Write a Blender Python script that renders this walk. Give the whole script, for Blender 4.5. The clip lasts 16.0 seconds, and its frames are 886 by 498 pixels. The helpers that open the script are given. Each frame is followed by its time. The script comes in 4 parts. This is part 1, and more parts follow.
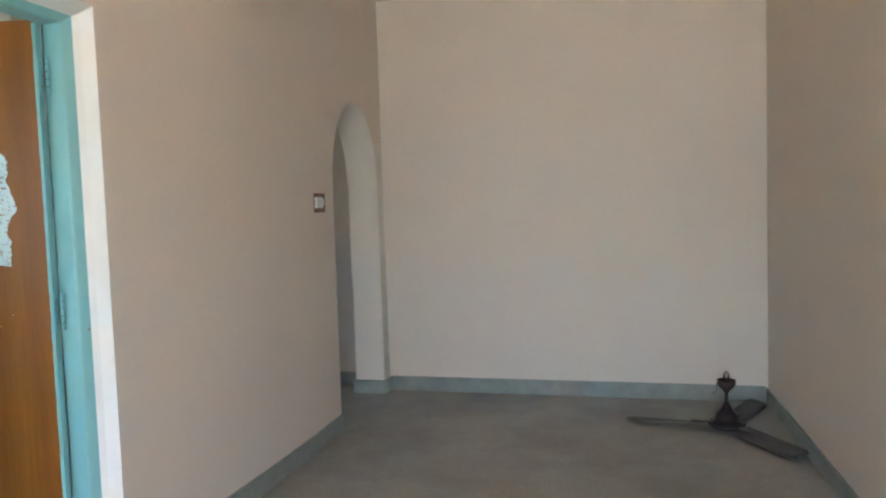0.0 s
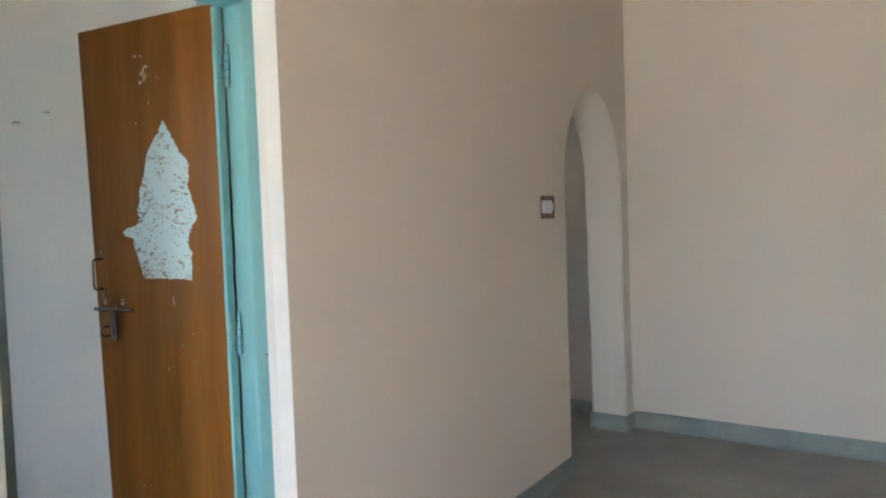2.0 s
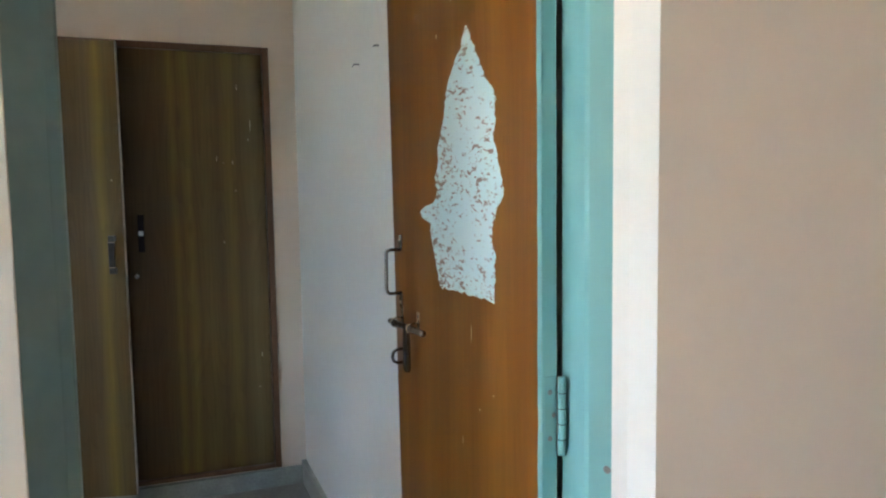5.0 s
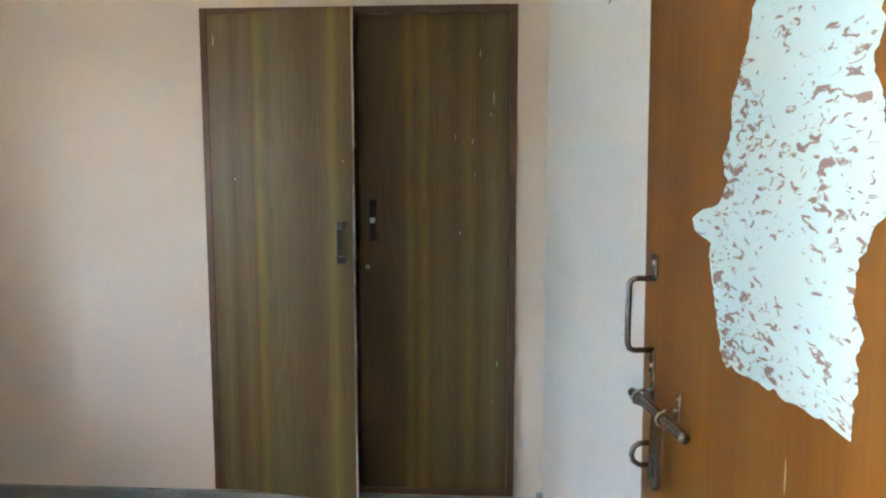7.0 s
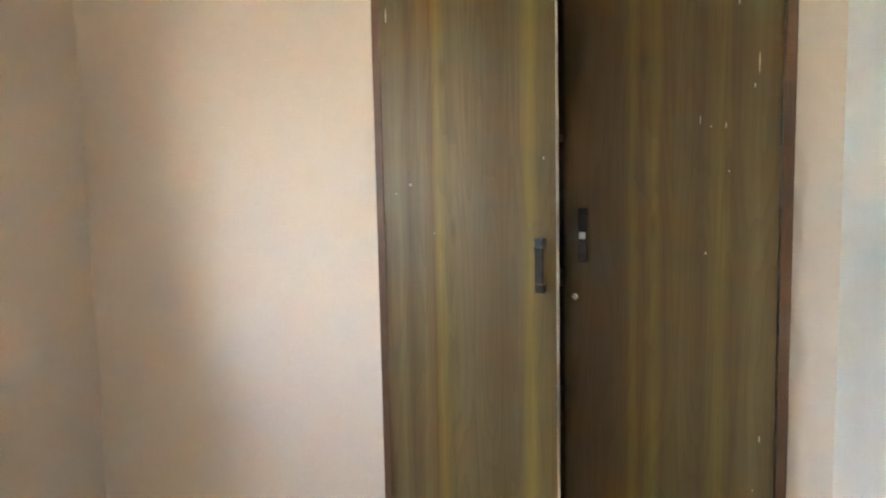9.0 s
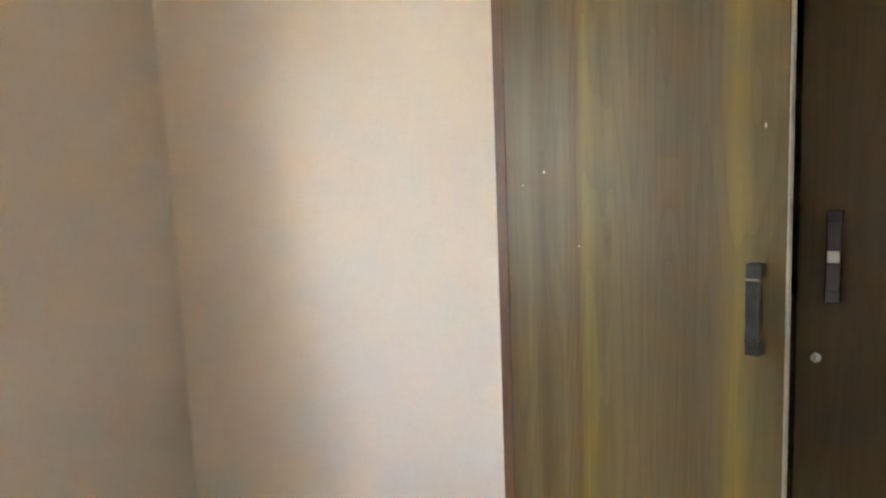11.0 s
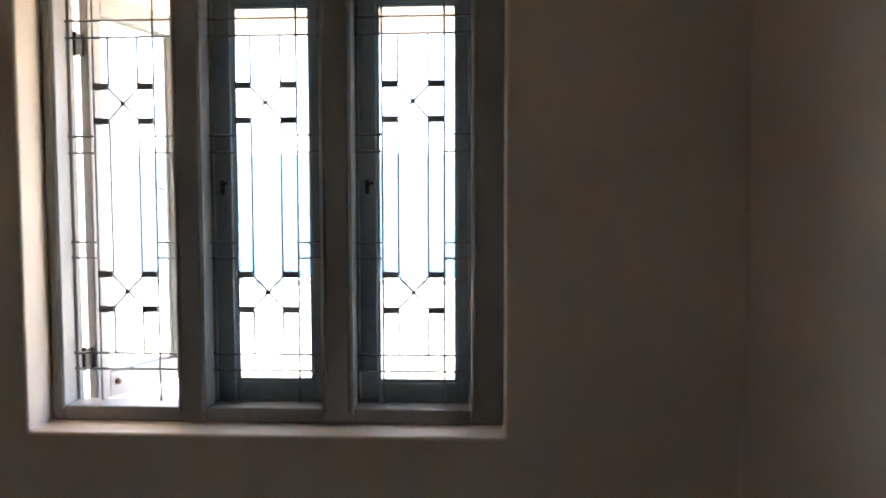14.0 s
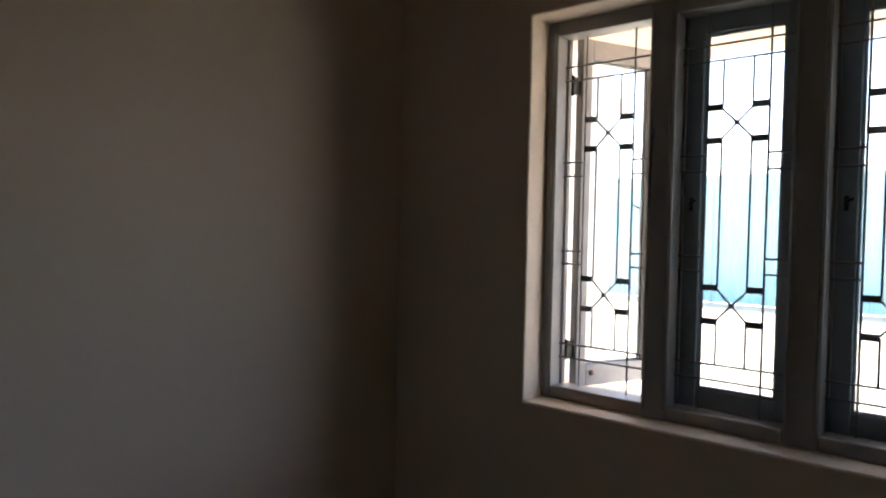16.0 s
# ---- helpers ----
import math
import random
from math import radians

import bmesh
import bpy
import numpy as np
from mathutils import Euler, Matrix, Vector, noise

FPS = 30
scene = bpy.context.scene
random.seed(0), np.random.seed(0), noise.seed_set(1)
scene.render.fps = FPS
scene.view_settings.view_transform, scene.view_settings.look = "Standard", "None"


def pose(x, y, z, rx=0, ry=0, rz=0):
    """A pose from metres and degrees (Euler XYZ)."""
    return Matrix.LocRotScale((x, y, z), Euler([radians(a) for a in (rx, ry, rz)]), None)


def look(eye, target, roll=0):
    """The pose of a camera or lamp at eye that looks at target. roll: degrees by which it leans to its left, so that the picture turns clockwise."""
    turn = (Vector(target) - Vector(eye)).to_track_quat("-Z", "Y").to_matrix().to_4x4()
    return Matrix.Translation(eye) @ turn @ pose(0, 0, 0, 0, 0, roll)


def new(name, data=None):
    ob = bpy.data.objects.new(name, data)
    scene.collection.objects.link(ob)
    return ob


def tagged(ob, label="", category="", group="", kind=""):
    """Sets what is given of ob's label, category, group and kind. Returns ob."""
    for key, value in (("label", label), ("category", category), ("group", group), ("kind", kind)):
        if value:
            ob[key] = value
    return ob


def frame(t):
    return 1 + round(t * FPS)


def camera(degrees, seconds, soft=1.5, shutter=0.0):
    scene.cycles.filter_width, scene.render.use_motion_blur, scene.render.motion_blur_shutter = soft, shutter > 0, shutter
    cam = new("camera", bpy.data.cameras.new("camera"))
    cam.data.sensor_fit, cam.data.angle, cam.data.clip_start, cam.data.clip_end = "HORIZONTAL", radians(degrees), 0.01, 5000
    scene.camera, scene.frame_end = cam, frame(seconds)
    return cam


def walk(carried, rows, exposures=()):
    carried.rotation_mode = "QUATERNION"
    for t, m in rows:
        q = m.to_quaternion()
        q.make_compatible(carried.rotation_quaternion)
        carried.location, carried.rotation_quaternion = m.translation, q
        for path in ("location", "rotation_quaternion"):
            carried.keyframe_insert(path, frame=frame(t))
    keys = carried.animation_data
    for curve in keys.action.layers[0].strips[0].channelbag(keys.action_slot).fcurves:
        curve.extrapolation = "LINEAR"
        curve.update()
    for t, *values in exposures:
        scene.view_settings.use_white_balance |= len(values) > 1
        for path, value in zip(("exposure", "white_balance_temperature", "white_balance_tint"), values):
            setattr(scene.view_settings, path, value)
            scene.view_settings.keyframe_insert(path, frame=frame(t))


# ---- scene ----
cam = camera(65.5, 16.0, soft=2.2)
PATH = [
    (0, (0.073, 0.017, 1.379), (-0.412, 1.953, 1.259), -1.9),
    (0.5, (0.015, 0.161, 1.391), (-0.459, 2.101, 1.275), -2.2),
    (1, (0.002, 0.32, 1.394), (-0.546, 2.242, 1.316), -2.5),
    (1.5, (-0.018, 0.51, 1.381), (-0.837, 2.333, 1.307), -2.9),
    (2, (-0.088, 0.652, 1.382), (-1.224, 2.295, 1.3), -2.1),
    (2.5, (-0.23, 0.794, 1.386), (-1.528, 2.313, 1.276), -1.7),
    (3, (-0.377, 0.95, 1.395), (-1.831, 2.318, 1.285), -1.5),
    (3.2, (-0.42, 1.016, 1.396), (-1.934, 2.318, 1.287), -1.5),
    (5.3, (-0.929, 1.57, 1.428), (-2.852, 2.096, 1.268), -0.8),
    (5.5, (-0.978, 1.618, 1.432), (-2.926, 2.039, 1.274), -0.8),
    (6, (-1.098, 1.7, 1.434), (-3.09, 1.768, 1.266), -0.6),
    (6.5, (-1.241, 1.717, 1.422), (-3.23, 1.617, 1.244), -0.4),
    (7, (-1.432, 1.696, 1.433), (-3.419, 1.579, 1.229), -0.0),
    (7.5, (-1.591, 1.692, 1.435), (-3.571, 1.512, 1.217), -0.5),
    (8, (-1.769, 1.675, 1.452), (-3.728, 1.341, 1.229), -1.2),
    (8.5, (-1.899, 1.642, 1.438), (-3.818, 1.11, 1.249), -1.3),
    (9, (-2.089, 1.565, 1.428), (-3.96, 0.882, 1.242), -1.2),
    (9.2, (-2.157, 1.533, 1.428), (-4.009, 0.8, 1.247), -1.1),
    (11.3, (-2.92, 1.332, 1.454), (-4.493, 0.113, 1.253), -1.6),
    (11.5, (-2.975, 1.301, 1.448), (-4.506, 0.024, 1.285), -1.0),
    (12, (-3.115, 1.255, 1.424), (-4.448, -0.232, 1.318), -1.4),
    (12.5, (-3.306, 1.232, 1.415), (-4.254, -0.528, 1.358), -0.8),
    (13, (-3.442, 1.142, 1.416), (-4.093, -0.748, 1.355), -0.5),
    (13.5, (-3.526, 1.019, 1.429), (-3.851, -0.953, 1.343), -0.5),
    (14, (-3.572, 0.984, 1.451), (-3.476, -1.011, 1.341), -0.1),
    (14.5, (-3.635, 0.999, 1.454), (-3.064, -0.915, 1.347), 0.5),
    (15, (-3.649, 1.040, 1.453), (-2.783, -0.759, 1.355), 0.7),
    (15.5, (-3.641, 1.091, 1.447), (-2.561, -0.590, 1.364), 0.9),
    (16, (-3.647, 1.130, 1.430), (-2.345, -0.387, 1.371), 1.2),
]
EXPOSURES = [(0.0, 5.22, 5850, 8), (2.0, 5.2, 5850, 8), (3.0, 5.1, 5850, 8), (5.5, 5.45, 5850, 8), (6.0, 5.6, 5880, 8), (6.5, 5.97, 6050, 9), (7.0, 6.1, 6000, 8), (7.5, 6.15, 6200, 10), (8.0, 6.15, 6350, 10),
             (9.0, 6.52, 6550, 11), (11.5, 6.45, 6180, 9), (12.0, 6.4, 6050, 9), (12.5, 6.12, 6050, 9), (13.0, 5.6, 6050, 9), (13.5, 5.0, 6150, 10), (14.0, 3.93, 6200, 11), (14.5, 3.05, 6300, 12),
             (15.0, 2.8, 6400, 13), (16.0, 2.75, 6450, 13)]
walk(cam, [(t, look(eye, target, roll)) for t, eye, target, roll in PATH], EXPOSURES)

# ---- light ----
SUN_ELEVATION = 66
world = bpy.data.worlds.new("world")
scene.world = world
world.use_nodes = True
wn = world.node_tree.nodes
sky = wn.new("ShaderNodeTexSky")
sky.sky_type = 'NISHITA'
sky.sun_disc = False
sky.sun_elevation = radians(SUN_ELEVATION)
sky.sun_rotation = radians(180)
sky.dust_density = 3.0
world.node_tree.links.new(sky.outputs[0], wn["Background"].inputs[0])
wn["Background"].inputs[1].default_value = 0.15
sun = new("sun", bpy.data.lights.new("sun", 'SUN'))
sun.data.energy = 3.3
sun.data.angle = radians(0.5)
sun.data.color = (1.0, 0.97, 0.93)
sun.matrix_world = look((0, -10 * math.cos(radians(SUN_ELEVATION)), 10 * math.sin(radians(SUN_ELEVATION))), (0, 0, 0))

# daylight in the entrance opening: the sky's falls inwards and down, the sunlit ground's rises
for name, size, high, tilt, energy, colour in (("entrance_sky", (1.0, 1.2), 1.45, 32, 0.46, (0.72, 0.87, 1.0)),
                                               ("entrance_ground_bounce", (1.0, 0.9), 0.50, 148, 0.20, (1.0, 0.87, 0.63))):
    lamp = new(name, bpy.data.lights.new(name, 'AREA'))
    lamp.data.shape = 'RECTANGLE'
    lamp.data.size, lamp.data.size_y = size
    lamp.data.energy = energy
    lamp.data.color = colour
    lamp.matrix_world = pose(0.15, -2.42, high, tilt, 0, 0)

# openings through which the sky is sampled
for name, size, place in (("window_opening", (1.26, 1.28), pose(-3.016, -0.80, 1.50, 90, 0, 0)), ("entrance_opening", (1.0, 2.1), pose(0.15, -2.28, 1.05, 90, 0, 0))):
    opening = new(name, bpy.data.lights.new(name, 'AREA'))
    opening.data.shape = 'RECTANGLE'
    opening.data.size, opening.data.size_y = size
    opening.data.cycles.is_portal = True
    opening.matrix_world = place

# ---- materials ----
def surface(name, base, dark=None, rough=0.6, spread=(1.3, 38.0), amount=(0.5, 0.35), bump=0.05, bump_scale=120.0,
            metal=0.0, stretch=(1, 1, 1), coat=0.0, pores=0.0):
    """Paint, plaster, metal or wood with variation at two scales, in object metres."""
    m = bpy.data.materials.new(name)
    m.use_nodes = True
    nt = m.node_tree
    bsdf = nt.nodes["Principled BSDF"]
    tc = nt.nodes.new("ShaderNodeTexCoord")
    mp = nt.nodes.new("ShaderNodeMapping")
    mp.inputs["Scale"].default_value = stretch
    nt.links.new(tc.outputs["Object"], mp.inputs[0])
    dark = dark or tuple(c * 0.82 for c in base)
    prev = None
    for i in range(2):
        n = nt.nodes.new("ShaderNodeTexNoise")
        n.inputs["Scale"].default_value = spread[i]
        n.inputs["Detail"].default_value = 5.0
        nt.links.new(mp.outputs[0], n.inputs["Vector"])
        ramp = nt.nodes.new("ShaderNodeMapRange")
        ramp.inputs["From Min"].default_value = 0.35
        ramp.inputs["From Max"].default_value = 0.7
        ramp.inputs["To Max"].default_value = amount[i]
        nt.links.new(n.outputs["Fac"], ramp.inputs["Value"])
        mix = nt.nodes.new("ShaderNodeMix")
        mix.data_type = 'RGBA'
        nt.links.new(ramp.outputs[0], mix.inputs["Factor"])
        if prev is None:
            mix.inputs["A"].default_value = (*base, 1)
        else:
            nt.links.new(prev, mix.inputs["A"])
        mix.inputs["B"].default_value = (*dark, 1)
        prev = mix.outputs["Result"]
    nt.links.new(prev, bsdf.inputs["Base Color"])
    bsdf.inputs["Roughness"].default_value = rough
    bsdf.inputs["Metallic"].default_value = metal
    bsdf.inputs["Coat Weight"].default_value = coat
    bsdf.inputs["Coat Roughness"].default_value = 0.25
    if bump:
        n = nt.nodes.new("ShaderNodeTexNoise")
        n.inputs["Scale"].default_value = bump_scale
        n.inputs["Detail"].default_value = 4.0
        nt.links.new(mp.outputs[0], n.inputs["Vector"])
        b = nt.nodes.new("ShaderNodeBump")
        b.inputs["Strength"].default_value = bump
        b.inputs["Distance"].default_value = 0.01
        nt.links.new(n.outputs["Fac"], b.inputs["Height"])
        nt.links.new(b.outputs[0], bsdf.inputs["Normal"])
    return m


def terrazzo(name, base, chip, stain):
    """Ground stone floor: fine chips, cloudy stains, dull polish."""
    m = bpy.data.materials.new(name)
    m.use_nodes = True
    nt = m.node_tree
    bsdf = nt.nodes["Principled BSDF"]
    tc = nt.nodes.new("ShaderNodeTexCoord")
    vor = nt.nodes.new("ShaderNodeTexVoronoi")
    vor.inputs["Scale"].default_value = 130
    cloud = nt.nodes.new("ShaderNodeTexNoise")
    cloud.inputs["Scale"].default_value = 1.7
    cloud.inputs["Detail"].default_value = 6
    cloud.inputs["Roughness"].default_value = 0.65
    for n in (vor, cloud):
        nt.links.new(tc.outputs["Object"], n.inputs["Vector"])
    sep = nt.nodes.new("ShaderNodeSeparateColor")
    nt.links.new(vor.outputs["Color"], sep.inputs[0])
    chips = nt.nodes.new("ShaderNodeMapRange")
    chips.inputs["From Min"].default_value = 0.55
    chips.inputs["From Max"].default_value = 1.0
    chips.inputs["To Max"].default_value = 0.5
    nt.links.new(sep.outputs[0], chips.inputs["Value"])
    a = nt.nodes.new("ShaderNodeMix")
    a.data_type = 'RGBA'
    a.inputs["A"].default_value = (*base, 1)
    a.inputs["B"].default_value = (*chip, 1)
    nt.links.new(chips.outputs[0], a.inputs["Factor"])
    st = nt.nodes.new("ShaderNodeMapRange")
    st.inputs["From Min"].default_value = 0.42
    st.inputs["From Max"].default_value = 0.72
    st.inputs["To Max"].default_value = 0.75
    nt.links.new(cloud.outputs["Fac"], st.inputs["Value"])
    b = nt.nodes.new("ShaderNodeMix")
    b.data_type = 'RGBA'
    b.inputs["B"].default_value = (*stain, 1)
    nt.links.new(a.outputs["Result"], b.inputs["A"])
    nt.links.new(st.outputs[0], b.inputs["Factor"])
    nt.links.new(b.outputs["Result"], bsdf.inputs["Base Color"])
    r = nt.nodes.new("ShaderNodeMapRange")
    r.inputs["To Min"].default_value = 0.38
    r.inputs["To Max"].default_value = 0.6
    nt.links.new(cloud.outputs["Fac"], r.inputs["Value"])
    nt.links.new(r.outputs[0], bsdf.inputs["Roughness"])
    return m


def streaked_wood(name, stops, width, waver=0.02, knots=0.0, rough=0.4, grain=(60.0, 2.2), grain_dark=0.55, coat=0.0, figure=0.0):
    """Veneer whose colour runs in upright streaks across its width (object X), with drawn-out grain."""
    m = bpy.data.materials.new(name)
    m.use_nodes = True
    nt = m.node_tree
    bsdf = nt.nodes["Principled BSDF"]
    tc = nt.nodes.new("ShaderNodeTexCoord")
    slow = nt.nodes.new("ShaderNodeMapping")
    slow.inputs["Scale"].default_value = (3.0, 3.0, 0.9)
    nt.links.new(tc.outputs["Object"], slow.inputs[0])
    bend = nt.nodes.new("ShaderNodeTexNoise")
    bend.inputs["Scale"].default_value = 2.0
    bend.inputs["Detail"].default_value = 3.0
    nt.links.new(slow.outputs[0], bend.inputs["Vector"])
    sx = nt.nodes.new("ShaderNodeSeparateXYZ")
    nt.links.new(tc.outputs["Object"], sx.inputs[0])
    off = nt.nodes.new("ShaderNodeMath")
    off.operation = 'MULTIPLY_ADD'
    off.inputs[1].default_value = waver * 2
    nt.links.new(bend.outputs["Fac"], off.inputs[0])
    nt.links.new(sx.outputs["X"], off.inputs[2])
    sc = nt.nodes.new("ShaderNodeMapRange")
    sc.inputs["From Min"].default_value = waver
    sc.inputs["From Max"].default_value = width + waver
    nt.links.new(off.outputs[0], sc.inputs["Value"])
    ramp = nt.nodes.new("ShaderNodeValToRGB")
    el = ramp.color_ramp.elements
    el[0].position, el[0].color = stops[0][0], (*stops[0][1], 1)
    el[1].position, el[1].color = stops[-1][0], (*stops[-1][1], 1)
    for p, c in stops[1:-1]:
        e = el.new(p)
        e.color = (*c, 1)
    nt.links.new(sc.outputs[0], ramp.inputs[0])
    gm = nt.nodes.new("ShaderNodeMapping")
    gm.inputs["Scale"].default_value = (grain[0], grain[0], grain[1])
    nt.links.new(tc.outputs["Object"], gm.inputs[0])
    g = nt.nodes.new("ShaderNodeTexNoise")
    g.inputs["Scale"].default_value = 1.0
    g.inputs["Detail"].default_value = 6.0
    g.inputs["Roughness"].default_value = 0.7
    g.inputs["Distortion"].default_value = 0.4
    nt.links.new(gm.outputs[0], g.inputs["Vector"])
    gr = nt.nodes.new("ShaderNodeMapRange")
    gr.inputs["From Min"].default_value = 0.38
    gr.inputs["From Max"].default_value = 0.72
    gr.inputs["To Min"].default_value = 0.0
    gr.inputs["To Max"].default_value = 1.0 - grain_dark
    nt.links.new(g.outputs["Fac"], gr.inputs["Value"])
    mul = nt.nodes.new("ShaderNodeMix")
    mul.data_type = 'RGBA'
    mul.blend_type = 'MULTIPLY'
    mul.inputs["B"].default_value = (0.3, 0.25, 0.2, 1)
    nt.links.new(ramp.outputs[0], mul.inputs["A"])
    nt.links.new(gr.outputs[0], mul.inputs["Factor"])
    out = mul.outputs["Result"]
    if knots:
        km = nt.nodes.new("ShaderNodeMapping")
        km.inputs["Scale"].default_value = (9.0, 9.0, 2.2)
        nt.links.new(tc.outputs["Object"], km.inputs[0])
        v = nt.nodes.new("ShaderNodeTexVoronoi")
        v.inputs["Scale"].default_value = 1.0
        nt.links.new(km.outputs[0], v.inputs["Vector"])
        kr = nt.nodes.new("ShaderNodeMapRange")
        kr.inputs["From Min"].default_value = 0.02
        kr.inputs["From Max"].default_value = 0.14
        kr.inputs["To Min"].default_value = knots
        kr.inputs["To Max"].default_value = 0.0
        nt.links.new(v.outputs["Distance"], kr.inputs["Value"])
        km2 = nt.nodes.new("ShaderNodeMix")
        km2.data_type = 'RGBA'
        km2.inputs["B"].default_value = (0.03, 0.02, 0.012, 1)
        nt.links.new(out, km2.inputs["A"])
        nt.links.new(kr.outputs[0], km2.inputs["Factor"])
        out = km2.outputs["Result"]
    if figure:                                       # drawn-out rings of the flat-sawn figure
        fm = nt.nodes.new("ShaderNodeMapping")
        fm.inputs["Scale"].default_value = (8.0, 8.0, 0.55)
        nt.links.new(tc.outputs["Object"], fm.inputs[0])
        fn = nt.nodes.new("ShaderNodeTexNoise")
        fn.inputs["Scale"].default_value = 1.0
        fn.inputs["Detail"].default_value = 1.5
        nt.links.new(fm.outputs[0], fn.inputs["Vector"])
        many = nt.nodes.new("ShaderNodeMath")
        many.operation = 'MULTIPLY'
        many.inputs[1].default_value = 17.0
        nt.links.new(fn.outputs["Fac"], many.inputs[0])
        saw = nt.nodes.new("ShaderNodeMath")
        saw.operation = 'FRACT'
        nt.links.new(many.outputs[0], saw.inputs[0])
        fr = nt.nodes.new("ShaderNodeMapRange")
        fr.inputs["From Min"].default_value = 0.45
        fr.inputs["From Max"].default_value = 1.0
        fr.inputs["To Max"].default_value = figure
        nt.links.new(saw.outputs[0], fr.inputs["Value"])
        fx = nt.nodes.new("ShaderNodeMix")
        fx.data_type = 'RGBA'
        fx.blend_type = 'MULTIPLY'
        fx.inputs["B"].default_value = (0.34, 0.27, 0.2, 1)
        nt.links.new(out, fx.inputs["A"])
        nt.links.new(fr.outputs[0], fx.inputs["Factor"])
        out = fx.outputs["Result"]
    nt.links.new(out, bsdf.inputs["Base Color"])
    bsdf.inputs["Roughness"].default_value = rough
    bsdf.inputs["Coat Weight"].default_value = coat
    bsdf.inputs["Coat Roughness"].default_value = 0.3
    bsdf.inputs["Specular IOR Level"].default_value = 0.35
    b = nt.nodes.new("ShaderNodeBump")
    b.inputs["Strength"].default_value = 0.06
    b.inputs["Distance"].default_value = 0.004
    nt.links.new(g.outputs["Fac"], b.inputs["Height"])
    nt.links.new(b.outputs[0], bsdf.inputs["Normal"])
    return m


def residue(name):
    """Pale paper backing with brown flakes of the torn-off layer."""
    m = bpy.data.materials.new(name)
    m.use_nodes = True
    nt = m.node_tree
    bsdf = nt.nodes["Principled BSDF"]
    tc = nt.nodes.new("ShaderNodeTexCoord")
    mp = nt.nodes.new("ShaderNodeMapping")
    mp.inputs["Scale"].default_value = (52, 80, 112)
    mp.inputs["Rotation"].default_value = (0, radians(14), 0)
    nt.links.new(tc.outputs["Object"], mp.inputs[0])
    n = nt.nodes.new("ShaderNodeTexNoise")
    n.inputs["Scale"].default_value = 1.0
    n.inputs["Detail"].default_value = 3.5
    n.inputs["Distortion"].default_value = 1.1
    nt.links.new(mp.outputs[0], n.inputs["Vector"])
    big = nt.nodes.new("ShaderNodeTexNoise")
    big.inputs["Scale"].default_value = 7.0
    nt.links.new(tc.outputs["Object"], big.inputs["Vector"])
    add = nt.nodes.new("ShaderNodeMath")
    add.operation = 'MULTIPLY_ADD'
    add.inputs[1].default_value = 0.45
    nt.links.new(big.outputs["Fac"], add.inputs[0])
    nt.links.new(n.outputs["Fac"], add.inputs[2])
    sz = nt.nodes.new("ShaderNodeSeparateXYZ")
    nt.links.new(tc.outputs["Object"], sz.inputs[0])
    fewer = nt.nodes.new("ShaderNodeMapRange")       # the upper part tore off cleaner
    fewer.inputs["From Min"].default_value = 1.45
    fewer.inputs["From Max"].default_value = 1.62
    fewer.inputs["To Max"].default_value = -0.05
    nt.links.new(sz.outputs["Z"], fewer.inputs["Value"])
    bias = nt.nodes.new("ShaderNodeMath")
    nt.links.new(add.outputs[0], bias.inputs[0])
    nt.links.new(fewer.outputs[0], bias.inputs[1])
    add = bias
    ramp = nt.nodes.new("ShaderNodeValToRGB")
    el = ramp.color_ramp.elements
    el[0].position, el[0].color = 0.785, (0.57, 0.745, 0.775, 1)
    el[1].position, el[1].color = 0.85, (0.28, 0.205, 0.185, 1)
    nt.links.new(add.outputs[0], ramp.inputs[0])
    nt.links.new(ramp.outputs[0], bsdf.inputs["Base Color"])
    bsdf.inputs["Roughness"].default_value = 0.75
    b = nt.nodes.new("ShaderNodeBump")
    b.inputs["Strength"].default_value = 0.3
    b.inputs["Distance"].default_value = 0.002
    nt.links.new(add.outputs[0], b.inputs["Height"])
    nt.links.new(b.outputs[0], bsdf.inputs["Normal"])
    return m


def clear_glass(name):
    m = bpy.data.materials.new(name)
    m.use_nodes = True
    bsdf = m.node_tree.nodes["Principled BSDF"]
    bsdf.inputs["Base Color"].default_value = (0.89, 0.98, 1.0, 1)
    bsdf.inputs["Transmission Weight"].default_value = 1.0
    bsdf.inputs["Roughness"].default_value = 0.0
    bsdf.inputs["IOR"].default_value = 1.45
    return m


PINK = surface("pink_beige_wall_paint", (0.69, 0.615, 0.53), (0.655, 0.58, 0.495), rough=0.62, bump=0.025, bump_scale=26)
PEACHWALL = surface("warm_peach_wall_paint", (0.72, 0.618, 0.505), (0.69, 0.588, 0.475), rough=0.62, bump=0.025, bump_scale=26)
WHITE = surface("cream_white_wall_paint", (0.74, 0.735, 0.69), (0.68, 0.67, 0.62), rough=0.6, bump=0.025, bump_scale=26)
LIMEWASH = surface("white_limewash", (0.775, 0.78, 0.75), (0.72, 0.725, 0.69), rough=0.65, bump=0.05, bump_scale=60)
# dark, greyed copy of the frame's blue: shade of the lock side put into colour
SHADEDBLUE = surface("shaded_blue_enamel", (0.185, 0.265, 0.26), (0.14, 0.205, 0.20), rough=0.4, spread=(3, 40), bump=0.08, bump_scale=40)
CEIL = surface("peach_ceiling_paint", (0.72, 0.53, 0.38), (0.65, 0.46, 0.32), rough=0.7)
OUTER = surface("weathered_outside_plaster", (0.72, 0.62, 0.52), (0.55, 0.47, 0.40), rough=0.8, bump=0.2)
